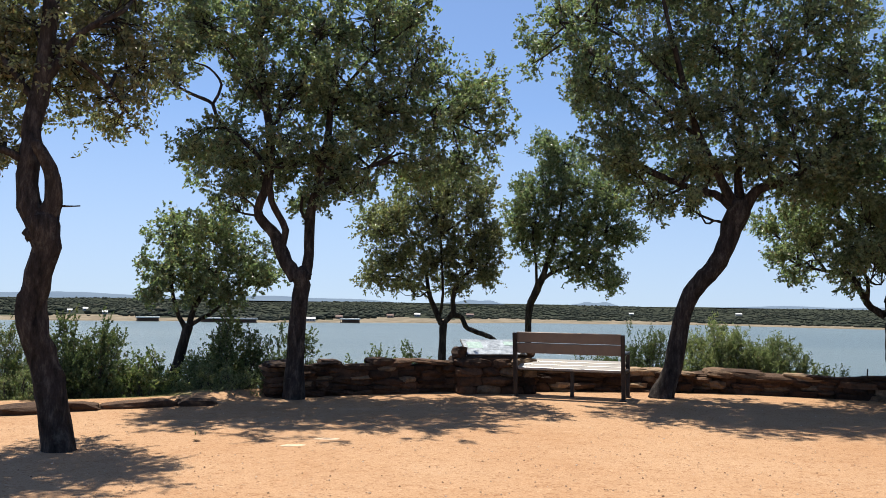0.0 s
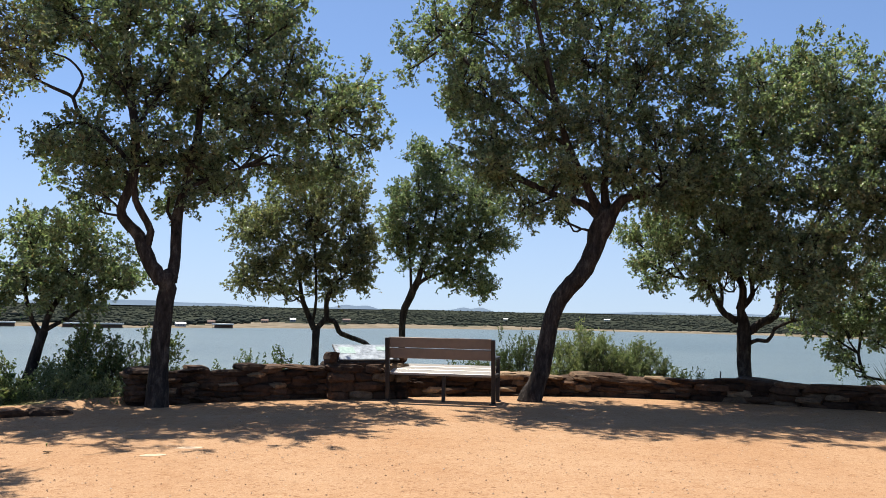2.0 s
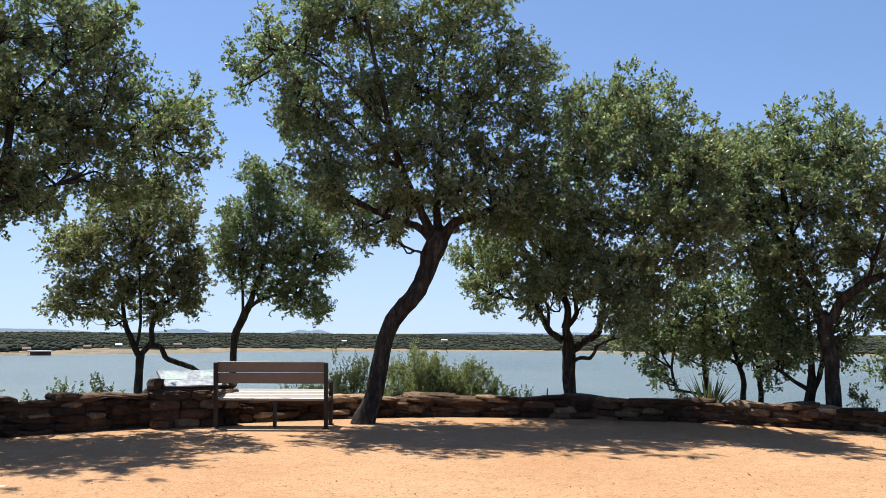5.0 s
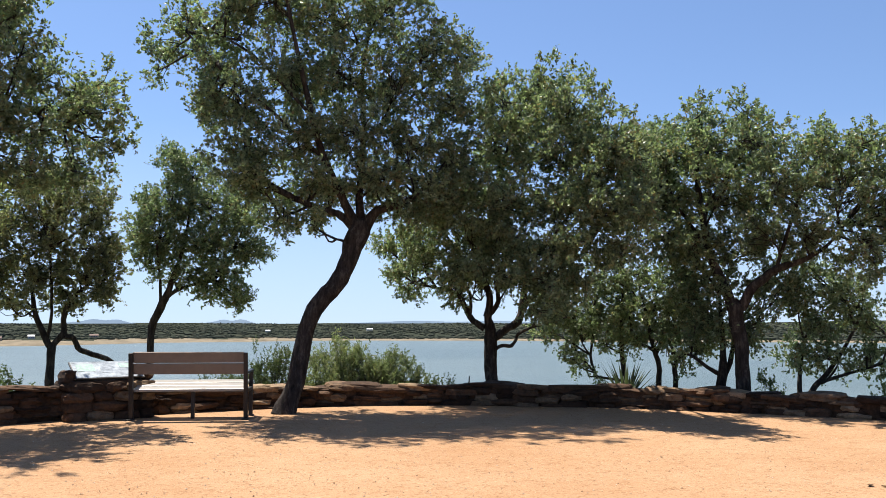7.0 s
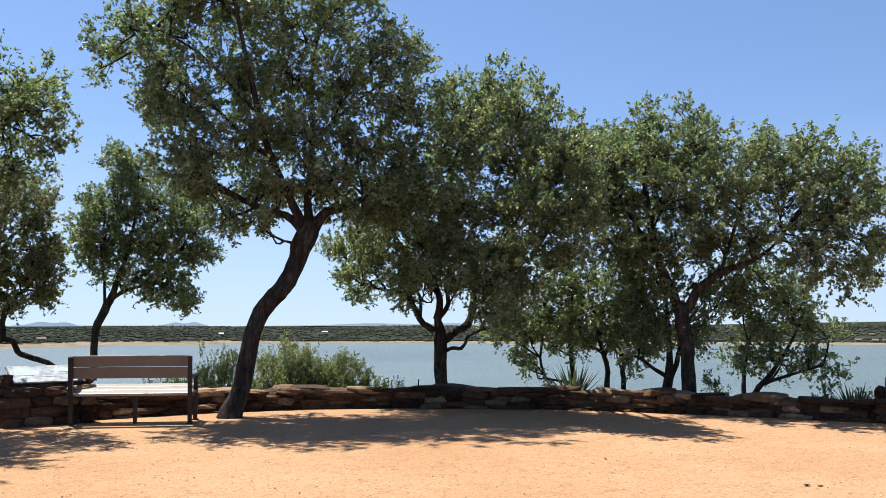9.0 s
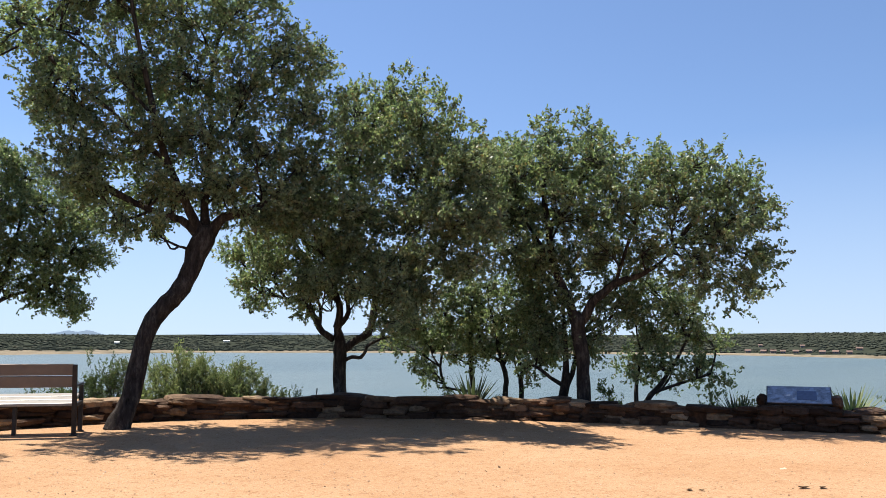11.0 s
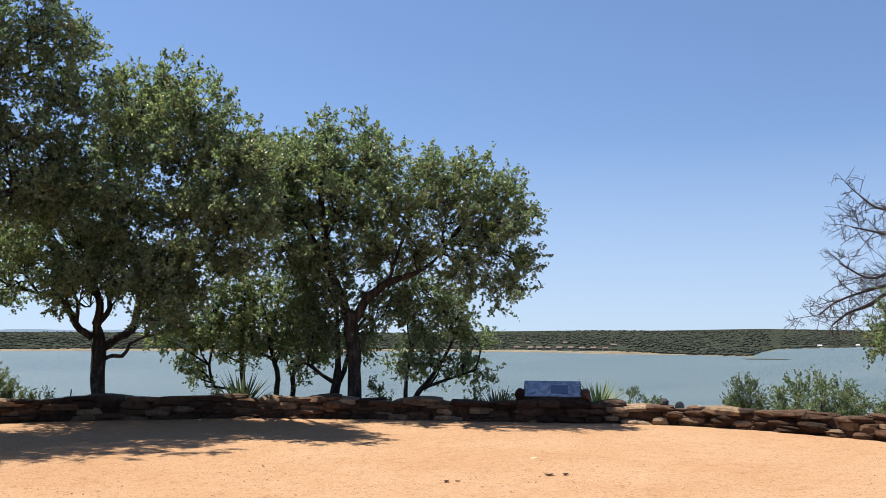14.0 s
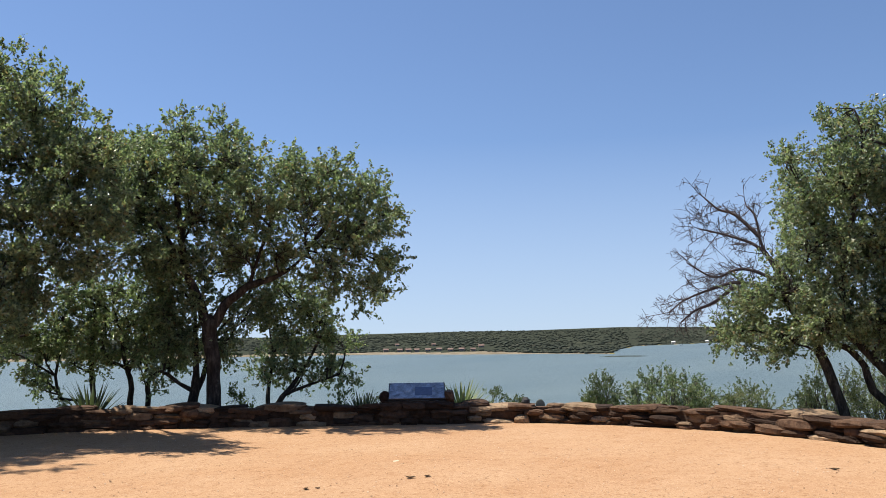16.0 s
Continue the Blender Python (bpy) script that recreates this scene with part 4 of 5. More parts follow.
t8.limb((-0.44, 2.63, 0.037), (-0.78, 3.16, 0.027), (-1.12, 3.68, 0.018), lean=0.25)
t8.limb((0.51, 2.28, 0.032), (0.77, 3.1, 0.027), (1.04, 3.83, 0.018), lean=-0.3)
t8.limb((-0.53, 3.25, 0.037), (-0.03, 3.99, 0.027), (0.32, 4.55, 0.018), lean=0.15)
t8.clumps((-1.22, 4.61, 0.38, 0.28), (-0.63, 4.75, 0.46, 0.24), (0.14, 4.69, 0.38, 0.21), (-1.66, 4.16, 0.34, 0.38), (-1.74, 3.39, 0.38, 0.51), (-1.12, 4.11, 0.6, 0.51), (-0.37, 4.23, 0.68, 0.51), (0.41, 4.26, 0.6, 0.47))
t8.clumps((1.21, 4.05, 0.51, 0.37), (1.85, 4.08, 0.43, 0.28), (2.31, 3.76, 0.41, 0.34), (2.64, 3.3, 0.32, 0.41), (1.39, 3.55, 0.68, 0.51), (2.12, 3.11, 0.6, 0.51), (2.73, 2.65, 0.28, 0.38), (2.49, 2.14, 0.36, 0.21))
t8.clumps((1.84, 2.5, 0.51, 0.31), (0.59, 3.53, 0.68, 0.51), (-0.28, 3.51, 0.68, 0.51), (-1.03, 3.41, 0.6, 0.51), (-1.36, 3.75, 0.43, 0.51), (-0.69, 2.8, 0.6, 0.38), (0.25, 2.9, 0.43, 0.31), (1.03, 2.82, 0.6, 0.32))
t8.clumps((-1.18, 2.79, 0.43, 0.34))
# the right half leans over the court
t8.lobes = [(u * 0.94, 1.5 + (h - 1.5) * 0.97, ru, rh) if u > 0 else (u, h, ru, rh) for u, h, ru, rh in t8.lobes]
t8 = t8.build("oak_tree", "round-crowned forked live oak behind the low stone wall", 1.4, 3420, OAK, (0.058, 0.036), back=0.05, skew=-0.42, flare=0.1, group="oaks round the overlook")
t9 = Tree(10.4, 10.3, -0.3, -37.2, 106)
t9.limb((-0.08, 0.35, 0.091), (-0.05, 0.58, 0.081), (-0.01, 0.78, 0.081), (0.01, 1.05, 0.057), (-0.01, 1.5, 0.043), (-0.02, 2.05, 0.024))
t9.limb((0.01, 0.73, 0.053), (0.11, 0.96, 0.043), (0.16, 1.18, 0.038), (0.24, 1.59, 0.024), lean=0.12)
t9.limb((-0.03, 0.76, 0.043), (-0.24, 0.88, 0.033), (-0.44, 1.04, 0.029), (-0.67, 1.15, 0.019), lean=-0.2)
t9.clumps((-0.24, 1.69, 0.46, 0.38), (-0.4, 1.24, 0.38, 0.25), (-0.02, 2.09, 0.48, 0.38), (-0.58, 1.87, 0.38, 0.38), (-0.33, 2.34, 0.43, 0.27), (0.83, 2.4, 0.48, 0.27), (0.65, 1.95, 0.48, 0.38), (0.52, 1.58, 0.34, 0.25))
t9.clumps((1.01, 2.14, 0.43, 0.34), (0.34, 1.29, 0.29, 0.21), (-0.15, 1.5, 0.34, 0.29), (0.05, 2.62, 0.50, 0.30), (0.5, 2.75, 0.46, 0.30), (-0.5, 2.78, 0.42, 0.30), (-0.62, 1.02, 0.22, 0.16))
t9 = t9.build("oak_tree", "slim forked oak close behind a larger trunk", 0.9, 3420, OAK, (0.058, 0.036), flare=0.1, thin=0.62, group="oaks round the overlook")
t10a = Tree(9.85, 12.36, -0.5, -31.2, 107)
t10a.limb((0.03, 0.65, 0.052), (0.0, 1.05, 0.047), (-0.02, 1.43, 0.042), (-0.02, 1.91, 0.037), (0.02, 2.39, 0.021))
t10a.limb((-0.49, 0.83, 0.031), (-0.53, 0.97, 0.026), (-0.58, 1.2, 0.026), (-0.49, 1.82, 0.016), lean=0.12)
t10a.limb((0.02, 0.75, 0.031), (-0.25, 0.79, 0.026), (-0.49, 0.83, 0.026), lean=-0.2)
t10a.limb((-0.01, 1.34, 0.031), (0.22, 1.81, 0.021), lean=0.25)
t10a.clumps((-0.59, 2.2, 0.58, 0.47), (-0.06, 2.25, 0.63, 0.63), (-0.66, 1.68, 0.4, 0.38), (-0.91, 1.41, 0.19, 0.19), (0.04, 1.53, 0.4, 0.27), (-0.32, 1.92, 0.52, 0.42), (-1.18, 1.93, 0.52, 0.42), (-1.28, 2.21, 0.47, 0.38))
t10a.clumps((-0.93, 1.83, 0.47, 0.42), (-0.22, 1.44, 0.38, 0.23), (-1.3, 1.57, 0.38, 0.21), (-0.95, 1.14, 0.24, 0.2), (-0.62, 1.05, 0.2, 0.16), (-0.3, 2.85, 0.45, 0.3))
t10a = t10a.build("oak_sapling", "thin many-stemmed young oak on the slope above the lake", 0.8, 3420, OAK, (0.058, 0.036), flare=0.1, thin=0.58, group="oaks round the overlook")
t10b = Tree(10.15, 11.71, -0.5, -33.4, 108)
t10b.limb((-0.01, 0.58, 0.056), (0.01, 0.86, 0.051), (0.01, 1.05, 0.046), (-0.04, 1.24, 0.046), (-0.11, 1.48, 0.036), (-0.19, 2.0, 0.02))
t10b.limb((-0.05, 1.29, 0.036), (-0.17, 1.37, 0.031), (-0.33, 1.43, 0.02), lean=0.12)
t10b.limb((-0.03, 1.24, 0.031), (0.11, 1.71, 0.02), lean=-0.2)
t10b.clumps((-0.31, 2.65, 0.61, 0.29), (0.19, 2.55, 0.51, 0.31), (-0.12, 2.09, 0.56, 0.47), (-0.02, 1.66, 0.47, 0.31), (-0.37, 1.62, 0.27, 0.22), (-0.75, 2.52, 0.51, 0.37), (-0.52, 2.0, 0.41, 0.37))
t10b = t10b.build("oak_sapling", "thin crooked young oak on the slope above the lake", 0.8, 3420, OAK, (0.058, 0.036), flare=0.1, thin=0.58, group="oaks round the overlook")
t10c = Tree(10.38, 11.55, -0.5, -34.4, 109)
t10c.limb((-0.01, 0.52, 0.051), (0.01, 0.85, 0.046), (-0.01, 1.04, 0.046), (0.1, 1.2, 0.036), (0.33, 1.41, 0.026))
t10c.limb((0.06, 1.15, 0.031), (-0.08, 1.42, 0.02), lean=0.12)
t10c.clumps((0.14, 2.18, 0.47, 0.45), (0.06, 1.61, 0.37, 0.24), (0.33, 1.8, 0.41, 0.37), (-0.13, 1.99, 0.43, 0.41), (0.15, 2.72, 0.48, 0.34), (0.42, 1.32, 0.26, 0.2), (-0.18, 1.36, 0.22, 0.18))
t10c = t10c.build("oak_sapling", "short bent young oak on the slope above the lake", 0.8, 3420, OAK, (0.058, 0.036), flare=0.1, thin=0.58, group="oaks round the overlook")
t11 = Tree(11.56, 9.86, -0.4, -41.8, 110)
t11.limb((0.07, 0.44, 0.059), (0.22, 0.69, 0.049), (0.41, 0.91, 0.039), (0.65, 1.28, 0.029), (0.89, 1.76, 0.02))
t11.limb((-0.02, 0.47, 0.044), (-0.0, 0.92, 0.034), (0.08, 1.39, 0.02), lean=0.12)
t11.limb((0.27, 0.74, 0.034), (0.69, 0.9, 0.025), (1.17, 1.06, 0.015), lean=-0.2)
t11.clumps((0.22, 1.67, 0.45, 0.37), (0.22, 2.44, 0.49, 0.24), (0.03, 2.06, 0.49, 0.35), (0.6, 2.29, 0.49, 0.35), (0.79, 1.95, 0.54, 0.47), (1.17, 1.66, 0.31, 0.37), (0.41, 1.14, 0.55, 0.35), (1.08, 1.13, 0.41, 0.27))
t11.clumps((-0.15, 1.2, 0.18, 0.27), (1.35, 0.88, 0.22, 0.12))
t11 = t11.build("oak_sapling", "low spreading young oak leaning out behind the wall", 0.8, 3420, OAK, (0.058, 0.036), flare=0.1, thin=0.8, group="oaks round the overlook")
t12 = Tree(14.07, 1.4, -0.3, -77.7, 111)
t12.limb((0.02, 0.34, 0.075), (-0.04, 0.61, 0.071), (-0.14, 0.93, 0.071), (-0.26, 1.29, 0.067), (-0.36, 1.52, 0.05), (-0.6, 1.87, 0.033), (-0.8, 2.26, 0.025))
t12.limb((0.57, 0.59, 0.063), (0.35, 0.8, 0.059), (0.27, 1.1, 0.05), (0.09, 1.34, 0.046), (-0.12, 1.48, 0.038), (-0.23, 2.09, 0.029), (-0.22, 3.01, 0.021), lean=0.12)
t12.limb((0.71, 0.81, 0.071), (0.47, 1.1, 0.063), (0.28, 1.32, 0.054), (0.09, 1.62, 0.046), (0.06, 2.38, 0.038), (0.24, 3.14, 0.029), (0.4, 4.05, 0.017), lean=-0.2)
t12.limb((-0.24, 1.23, 0.025), (-0.41, 1.36, 0.017), (-0.62, 1.42, 0.013), lean=0.25)
t12.clumps((-1.11, 1.96, 0.42, 0.4), (-1.35, 1.57, 0.3, 0.3), (-0.59, 2.1, 0.59, 0.5), (-0.69, 1.48, 0.5, 0.32), (-0.11, 1.78, 0.59, 0.5), (0.37, 1.77, 0.5, 0.5), (-0.27, 2.71, 0.59, 0.5), (0.28, 2.6, 0.59, 0.59))
t12.clumps((-0.38, 3.26, 0.42, 0.42), (0.06, 3.54, 0.5, 0.5), (0.48, 3.73, 0.5, 0.5), (-0.54, 3.83, 0.23, 0.23), (0.1, 4.28, 0.3, 0.2), (0.51, 4.27, 0.33, 0.25), (0.84, 2.95, 0.84, 1.0), (0.9, 1.76, 0.75, 0.75))
t12.clumps((1.15, 3.82, 0.75, 0.75))
t12 = t12.build("oak_tree", "many-stemmed oak with bare dead branches on one side", 1.3, 3420, OAK, (0.052, 0.032), flare=0.1, thin=1.2, group="oaks round the overlook")
t5 = Tree(-3.63, 11.5, -0.35, 20.1, 112)
t5.limb((-0.01, 0.01, 0.115), (0.05, 0.47, 0.093), (0.15, 0.88, 0.079), (0.24, 1.24, 0.079))
t5.limb((0.24, 1.18, 0.053), (0.32, 1.52, 0.044), (0.55, 1.9, 0.035), (0.75, 2.34, 0.022), lean=0.12)
t5.limb((0.21, 1.18, 0.044), (0.05, 1.51, 0.031), (-0.06, 2.06, 0.022), lean=-0.2)
t5.limb((0.27, 1.26, 0.035), (0.65, 1.5, 0.026), (0.89, 1.74, 0.018), lean=0.25)
t5.clumps((-0.0, 2.65, 0.4, 0.33), (0.49, 2.63, 0.54, 0.42), (0.99, 2.43, 0.42, 0.38), (-0.07, 2.14, 0.42, 0.38), (0.5, 2.07, 0.57, 0.4), (1.18, 2.0, 0.42, 0.28), (-0.25, 1.73, 0.3, 0.22), (0.27, 1.73, 0.47, 0.23))
t5.clumps((1.35, 2.05, 0.25, 0.18), (0.76, 1.75, 0.3, 0.18))
t5 = t5.build("oak_tree", "small round oak with a thin trunk among bushes", 0.95, 3420, OAK, (0.058, 0.036), flare=0.1, group="oaks round the overlook")
t6 = Tree(0.21, 15.31, -0.8, 2.8, 113)
t6.limb((0.02, 0.69, 0.081), (0.0, 1.41, 0.076), (0.02, 1.71, 0.081))
t6.limb((-0.02, 1.68, 0.059), (-0.17, 2.03, 0.054), (-0.28, 2.32, 0.043), (-0.38, 3.13, 0.027), lean=0.12)
t6.limb((0.04, 1.71, 0.054), (0.2, 1.93, 0.054), (0.19, 2.16, 0.049), (0.3, 2.49, 0.043), (0.58, 2.76, 0.027), lean=-0.2)
t6.limb((0.16, 1.88, 0.049), (0.37, 1.82, 0.049), (0.44, 1.65, 0.049), (0.64, 1.55, 0.049), (0.92, 1.45, 0.049), (1.11, 1.32, 0.043), (1.29, 1.15, 0.038), lean=0.25)
t6.limb((-0.06, 1.84, 0.032), (0.0, 2.27, 0.027), (-0.06, 3.35, 0.022), lean=-0.3)
t6.clumps((-0.51, 4.43, 0.56, 0.41), (0.14, 4.44, 0.6, 0.47), (0.69, 4.12, 0.47, 0.47), (-0.93, 3.77, 0.7, 0.53), (-0.17, 3.67, 0.74, 0.62), (0.59, 3.47, 0.6, 0.53), (-1.25, 3.44, 0.47, 0.47), (-1.02, 2.9, 0.52, 0.41))
t6.clumps((-0.27, 2.91, 0.72, 0.47), (0.49, 2.92, 0.6, 0.41), (0.92, 3.15, 0.27, 0.45), (-1.32, 2.57, 0.32, 0.27), (-0.69, 2.47, 0.41, 0.22), (0.28, 2.49, 0.47, 0.2), (0.82, 2.61, 0.27, 0.22))
t6 = t6.build("oak_tree", "small forked oak with a drooping low bough behind the wall", 1.1, 3420, OAK_BROWN, (0.058, 0.036), flare=0.1, group="oaks round the overlook")
t7 = Tree(1.92, 16.81, -1.0, -2.9, 114)
t7.limb((-0.01, 1.25, 0.077), (-0.01, 1.87, 0.071), (0.01, 2.22, 0.077), (0.1, 2.45, 0.082), (0.21, 2.71, 0.088), (0.3, 2.92, 0.065), (0.56, 3.81, 0.035), (0.73, 4.87, 0.024))
t7.limb((0.3, 2.82, 0.047), (0.57, 2.99, 0.035), (1.2, 3.17, 0.018), lean=0.12)
t7.limb((0.16, 2.61, 0.035), (0.14, 3.1, 0.029), (0.04, 3.92, 0.018), lean=-0.2)
t7.clumps((0.37, 5.56, 0.41, 0.3), (0.73, 5.22, 0.65, 0.51), (0.26, 4.75, 0.57, 0.51), (1.08, 4.63, 0.76, 0.58), (0.15, 3.92, 0.57, 0.57), (0.97, 3.93, 0.79, 0.58), (1.66, 3.93, 0.51, 0.51), (0.39, 3.33, 0.62, 0.38))
t7.clumps((1.32, 3.34, 0.57, 0.45), (2.0, 3.72, 0.38, 0.3), (1.55, 2.88, 0.38, 0.3), (1.09, 2.9, 0.3, 0.22), (1.72, 2.63, 0.14, 0.14), (-0.14, 3.68, 0.3, 0.38), (-0.09, 4.51, 0.3, 0.51), (1.77, 4.63, 0.54, 0.62))
t7.clumps((-0.34, 4.09, 0.3, 0.46))
t7 = t7.build("oak_tree", "slender young oak leaning behind the bench by the lake", 1.0, 3420, OAK, (0.058, 0.036), flare=0.1, group="oaks round the overlook")

# ---- bushes ----


def bush(name, label, x, y, z, wide, deep, tall, count, mat, size, seed, upright=0.6, stems=14):
    """A full bush: stems from one foot, tufts through its body, each tuft a spray of leafy shoots."""
    rng = np.random.default_rng(seed)
    root = tagged(new(name), label, "bush")
    root.matrix_world = pose(x, y, z, 0, 0, math.degrees(math.atan2(-(x - EYE_XY[0]), y - EYE_XY[1])))
    wood = Tubes(rng)
    shoots = 7
    tufts = max(12, count // 100)
    d = rng.normal(size=(tufts, 3))
    d /= np.linalg.norm(d, axis=1)[:, None]
    d[:, 2] = np.abs(d[:, 2])
    k = rng.random((tufts, 1)) ** 0.38
    ripple = 1 + 0.10 * np.sin(3.1 * np.arctan2(d[:, 1], d[:, 0]) + seed) + 0.10 * np.sin(7 * d[:, 0] + seed)
    p = d * k * [wide * 0.62, deep * 0.62, tall * 0.95] * ripple[:, None]
    p[:, :2] *= (1 - 0.45 * max(0.0, upright - 0.5) * np.clip(p[:, 2:] / tall, 0, 1))
    p[:, 2] = np.maximum(p[:, 2], 0.04)
    for group in np.array_split(np.argsort(np.arctan2(p[:, 1], p[:, 0])), max(1, min(stems, tufts // 3))):
        tip = p[group].mean(0) * [0.8, 0.8, 1.15]
        foot = np.array([tip[0] * 0.2, tip[1] * 0.2, -0.12])
        line = smooth_line([foot, (foot + tip) / 2 + rng.normal(size=3) * 0.04 * tall, tip], 0.1)
        wood.add(line, np.linspace(0.013, 0.005, len(line)), 5)
        for q in p[group]:
            j = line[rng.integers(len(line) // 4, len(line))]
            wood.add(np.array([j, (j + q) / 2 + rng.normal(size=3) * 0.03, q]), (0.005, 0.004, 0.003), 3)
    way = 0.55 * d[:, None] + 0.55 * rng.normal(size=(tufts, shoots, 3)) + np.array([0, 0, upright])
    way /= np.linalg.norm(way, axis=2, keepdims=True)
    foot = p[:, None] + rng.normal(size=(tufts, shoots, 3)) * 0.04
    reach = rng.uniform(0.07, 0.20, (tufts, shoots, 1)) * (0.35 + 0.65 * tall) * (0.55 + 0.5 * upright)
    per = max(4, int(count * 0.9) // (tufts * shoots))
    t = rng.uniform(0.0, 1.05, (tufts, shoots, per, 1))
    c = foot[:, :, None] + way[:, :, None] * (reach[:, :, None] * t)
    c = c + rng.normal(size=c.shape) * size[0] * 0.30 * (1.15 - 0.7 * t)
    wood.build("stem_work", DRYTWIG, root)
    leaf_mesh("foliage", c.reshape(-1, 3), size[0], size[1], mat, root, rng, 0.4, np.broadcast_to(way[:, :, None], c.shape).reshape(-1, 3))
    return root


def yucca(x, y, z, radius, seed, mat):
    rng = np.random.default_rng(seed)
    root = tagged(new("yucca_plant"), "spiky grey-green yucca rosette behind the stone wall", "plant", "yuccas by the wall")
    root.matrix_world = pose(x, y, z)
    n = 70
    for k in range(n):
        bm = bmesh.new()
        a, e = k * 2.39996, radians(6 + 66 * (k / n) ** 0.9)
        d = Vector((math.cos(a) * math.cos(e), math.sin(a) * math.cos(e), math.sin(e)))
        side = Vector((-math.sin(a), math.cos(a), 0))
        ln = radius * rng.uniform(0.8, 1.1)
        rows = []
        for t, w in ((0.02, 0.017), (0.3, 0.025), (0.7, 0.016), (1.0, 0.001)):
            c = d * ln * t + Vector((0, 0, 0.1 - 0.05 * ln * t * t))
            up = side.cross(d)
            rows.append((bm.verts.new(c - side * w + up * w * 0.4), bm.verts.new(c), bm.verts.new(c + side * w + up * w * 0.4)))
        for p, q in zip(rows, rows[1:]):
            for i in (0, 1):
                bm.faces.new((p[i], p[i + 1], q[i + 1], q[i]))
        part("blade", bm, mat, root)
    return root


bush("upright_bush", "tall dark green upright bush beside the edging stones", -4.28, 10.26, -0.3, 1.25, 0.86, 1.25, 30000, JUNIPER, (0.046, 0.023), 200, 1.0, 27)
bush("upright_bush", "dark bushy shrub at the edge of the gravel", -5.09, 9.39, -0.3, 0.9, 0.67, 1.4, 18500, JUNIPER, (0.05, 0.015), 201, .7, 21)
bush("low_bush", "dense green bush behind the edging stones", -3.47, 10.17, -0.25, 0.72, 0.57, 0.86, 10850, BUSH, (0.046, 0.023), 202, .7, 18)
bush("upright_bush", "tall green bush behind a small oak", -2.80, 11.87, -0.4, 1.45, 1.00, 1.38, 30000, JUNIPER, (0.046, 0.023), 203, .9, 33)
bush("low_bush", "rounded light green bush near the stone wall end", -2.60, 10.59, -0.25, 1.29, 0.9, 0.66, 19500, GREYBUSH, (0.037, 0.017), 204, .6, 33)
bush("upright_bush", "narrow green bush behind a forked oak", -1.97, 12.30, -0.4, 0.76, 0.61, 1.29, 9300, JUNIPER, (0.046, 0.023), 205, 1.0, 19)
bush("low_bush", "low grey-green bush by the edging stones", -4.60, 9.09, -0.2, 0.88, 0.70, 0.64, 10850, GREYBUSH, (0.037, 0.017), 206, .5, 22)
bush("low_bush", "dense green scrub bush above the lake", -5.40, 10.59, -0.4, 1.23, 0.98, 0.81, 10850, BUSH, (0.046, 0.023), 207, .7, 31)
bush("low_bush", "dense low green scrub bush above the lake", -3.91, 11.07, -0.4, 1.38, 1.00, 0.71, 13950, BUSH, (0.046, 0.023), 208, .6, 35)
bush("low_bush", "low grey-green scrub bush at an oak's foot", -3.11, 11.15, -0.35, 0.85, 0.68, 0.77, 10850, GREYBUSH, (0.037, 0.017), 209, .6, 22)
bush("low_bush", "leafy sprigs above the stone wall", -0.67, 12.93, -0.4, 0.69, 0.55, 0.96, 4960, BUSH, (0.046, 0.023), 210, .9, 17)
bush("low_bush", "leafy sprigs above the stone wall", -0.13, 13.18, -0.4, 0.85, 0.68, 0.97, 4960, BUSH, (0.046, 0.023), 211, .9, 22)
bush("upright_bush", "dark green juniper bush behind the bench", 3.78, 13.77, -0.5, 0.89, 0.72, 1.36, 21700, JUNIPER, (0.05, 0.015), 212, .8, 23)
bush("low_bush", "dark low bush behind the bench", 2.96, 13.70, -0.5, 0.98, 0.78, 1.07, 18600, JUNIPER, (0.05, 0.015), 213, .7, 25)
bush("upright_bush", "feathery light green bush behind the stone wall", 4.95, 13.73, -0.5, 1.45, 1.00, 1.50, 26150, GREYBUSH, (0.08, 0.018), 214, 1.3, 34)
bush("upright_bush", "feathery light green bush behind the stone wall", 5.85, 13.52, -0.5, 1.85, 1.00, 1.24, 26150, GREYBUSH, (0.08, 0.018), 215, 1.3, 38)
bush("low_bush", "feathery light green bush behind the stone wall", 5.35, 13.42, -0.4, 1.69, 1.00, 1.26, 15500, GREYBUSH, (0.08, 0.018), 216, 1.1, 43)
bush("low_bush", "small sparse weed behind the stone wall", 6.41, 12.29, -0.4, 0.47, 0.38, 0.89, 1550, GREYBUSH, (0.037, 0.017), 217, 1.0, 12)
bush("low_bush", "small dark juniper behind the stone wall", 13.30, 6.25, -0.3, 0.95, 0.61, 0.62, 9820, JUNIPER, (0.05, 0.015), 218, .7, 19)
bush("upright_bush", "young upright juniper above the lake", 14.62, 5.21, -0.4, 0.62, 0.49, 1.08, 11580, JUNIPER, (0.05, 0.015), 219, .8, 15)
bush("low_bush", "rounded green bush behind the stone wall", 14.82, 4.15, -0.4, 1.55, 1.00, 1.12, 34450, OAK, (0.036, 0.022), 220, .35, 39)
bush("low_bush", "open twiggy bush behind the stone wall", 15.05, 3.05, -0.4, 1.6, 1.00, 0.90, 17850, GREYBUSH, (0.037, 0.019), 221, .5, 43)
bush("upright_bush", "tall grey-green shrub among oak trunks", 15.18, 1.92, -0.4, 0.87, 0.70, 1.24, 10850, GREYBUSH, (0.037, 0.017), 222, .8, 22)
bush("upright_bush", "tall grey-green shrub among oak trunks", 15.84, 1.18, -0.4, 1.42, 1.00, 1.47, 15500, GREYBUSH, (0.037, 0.017), 223, .8, 36)
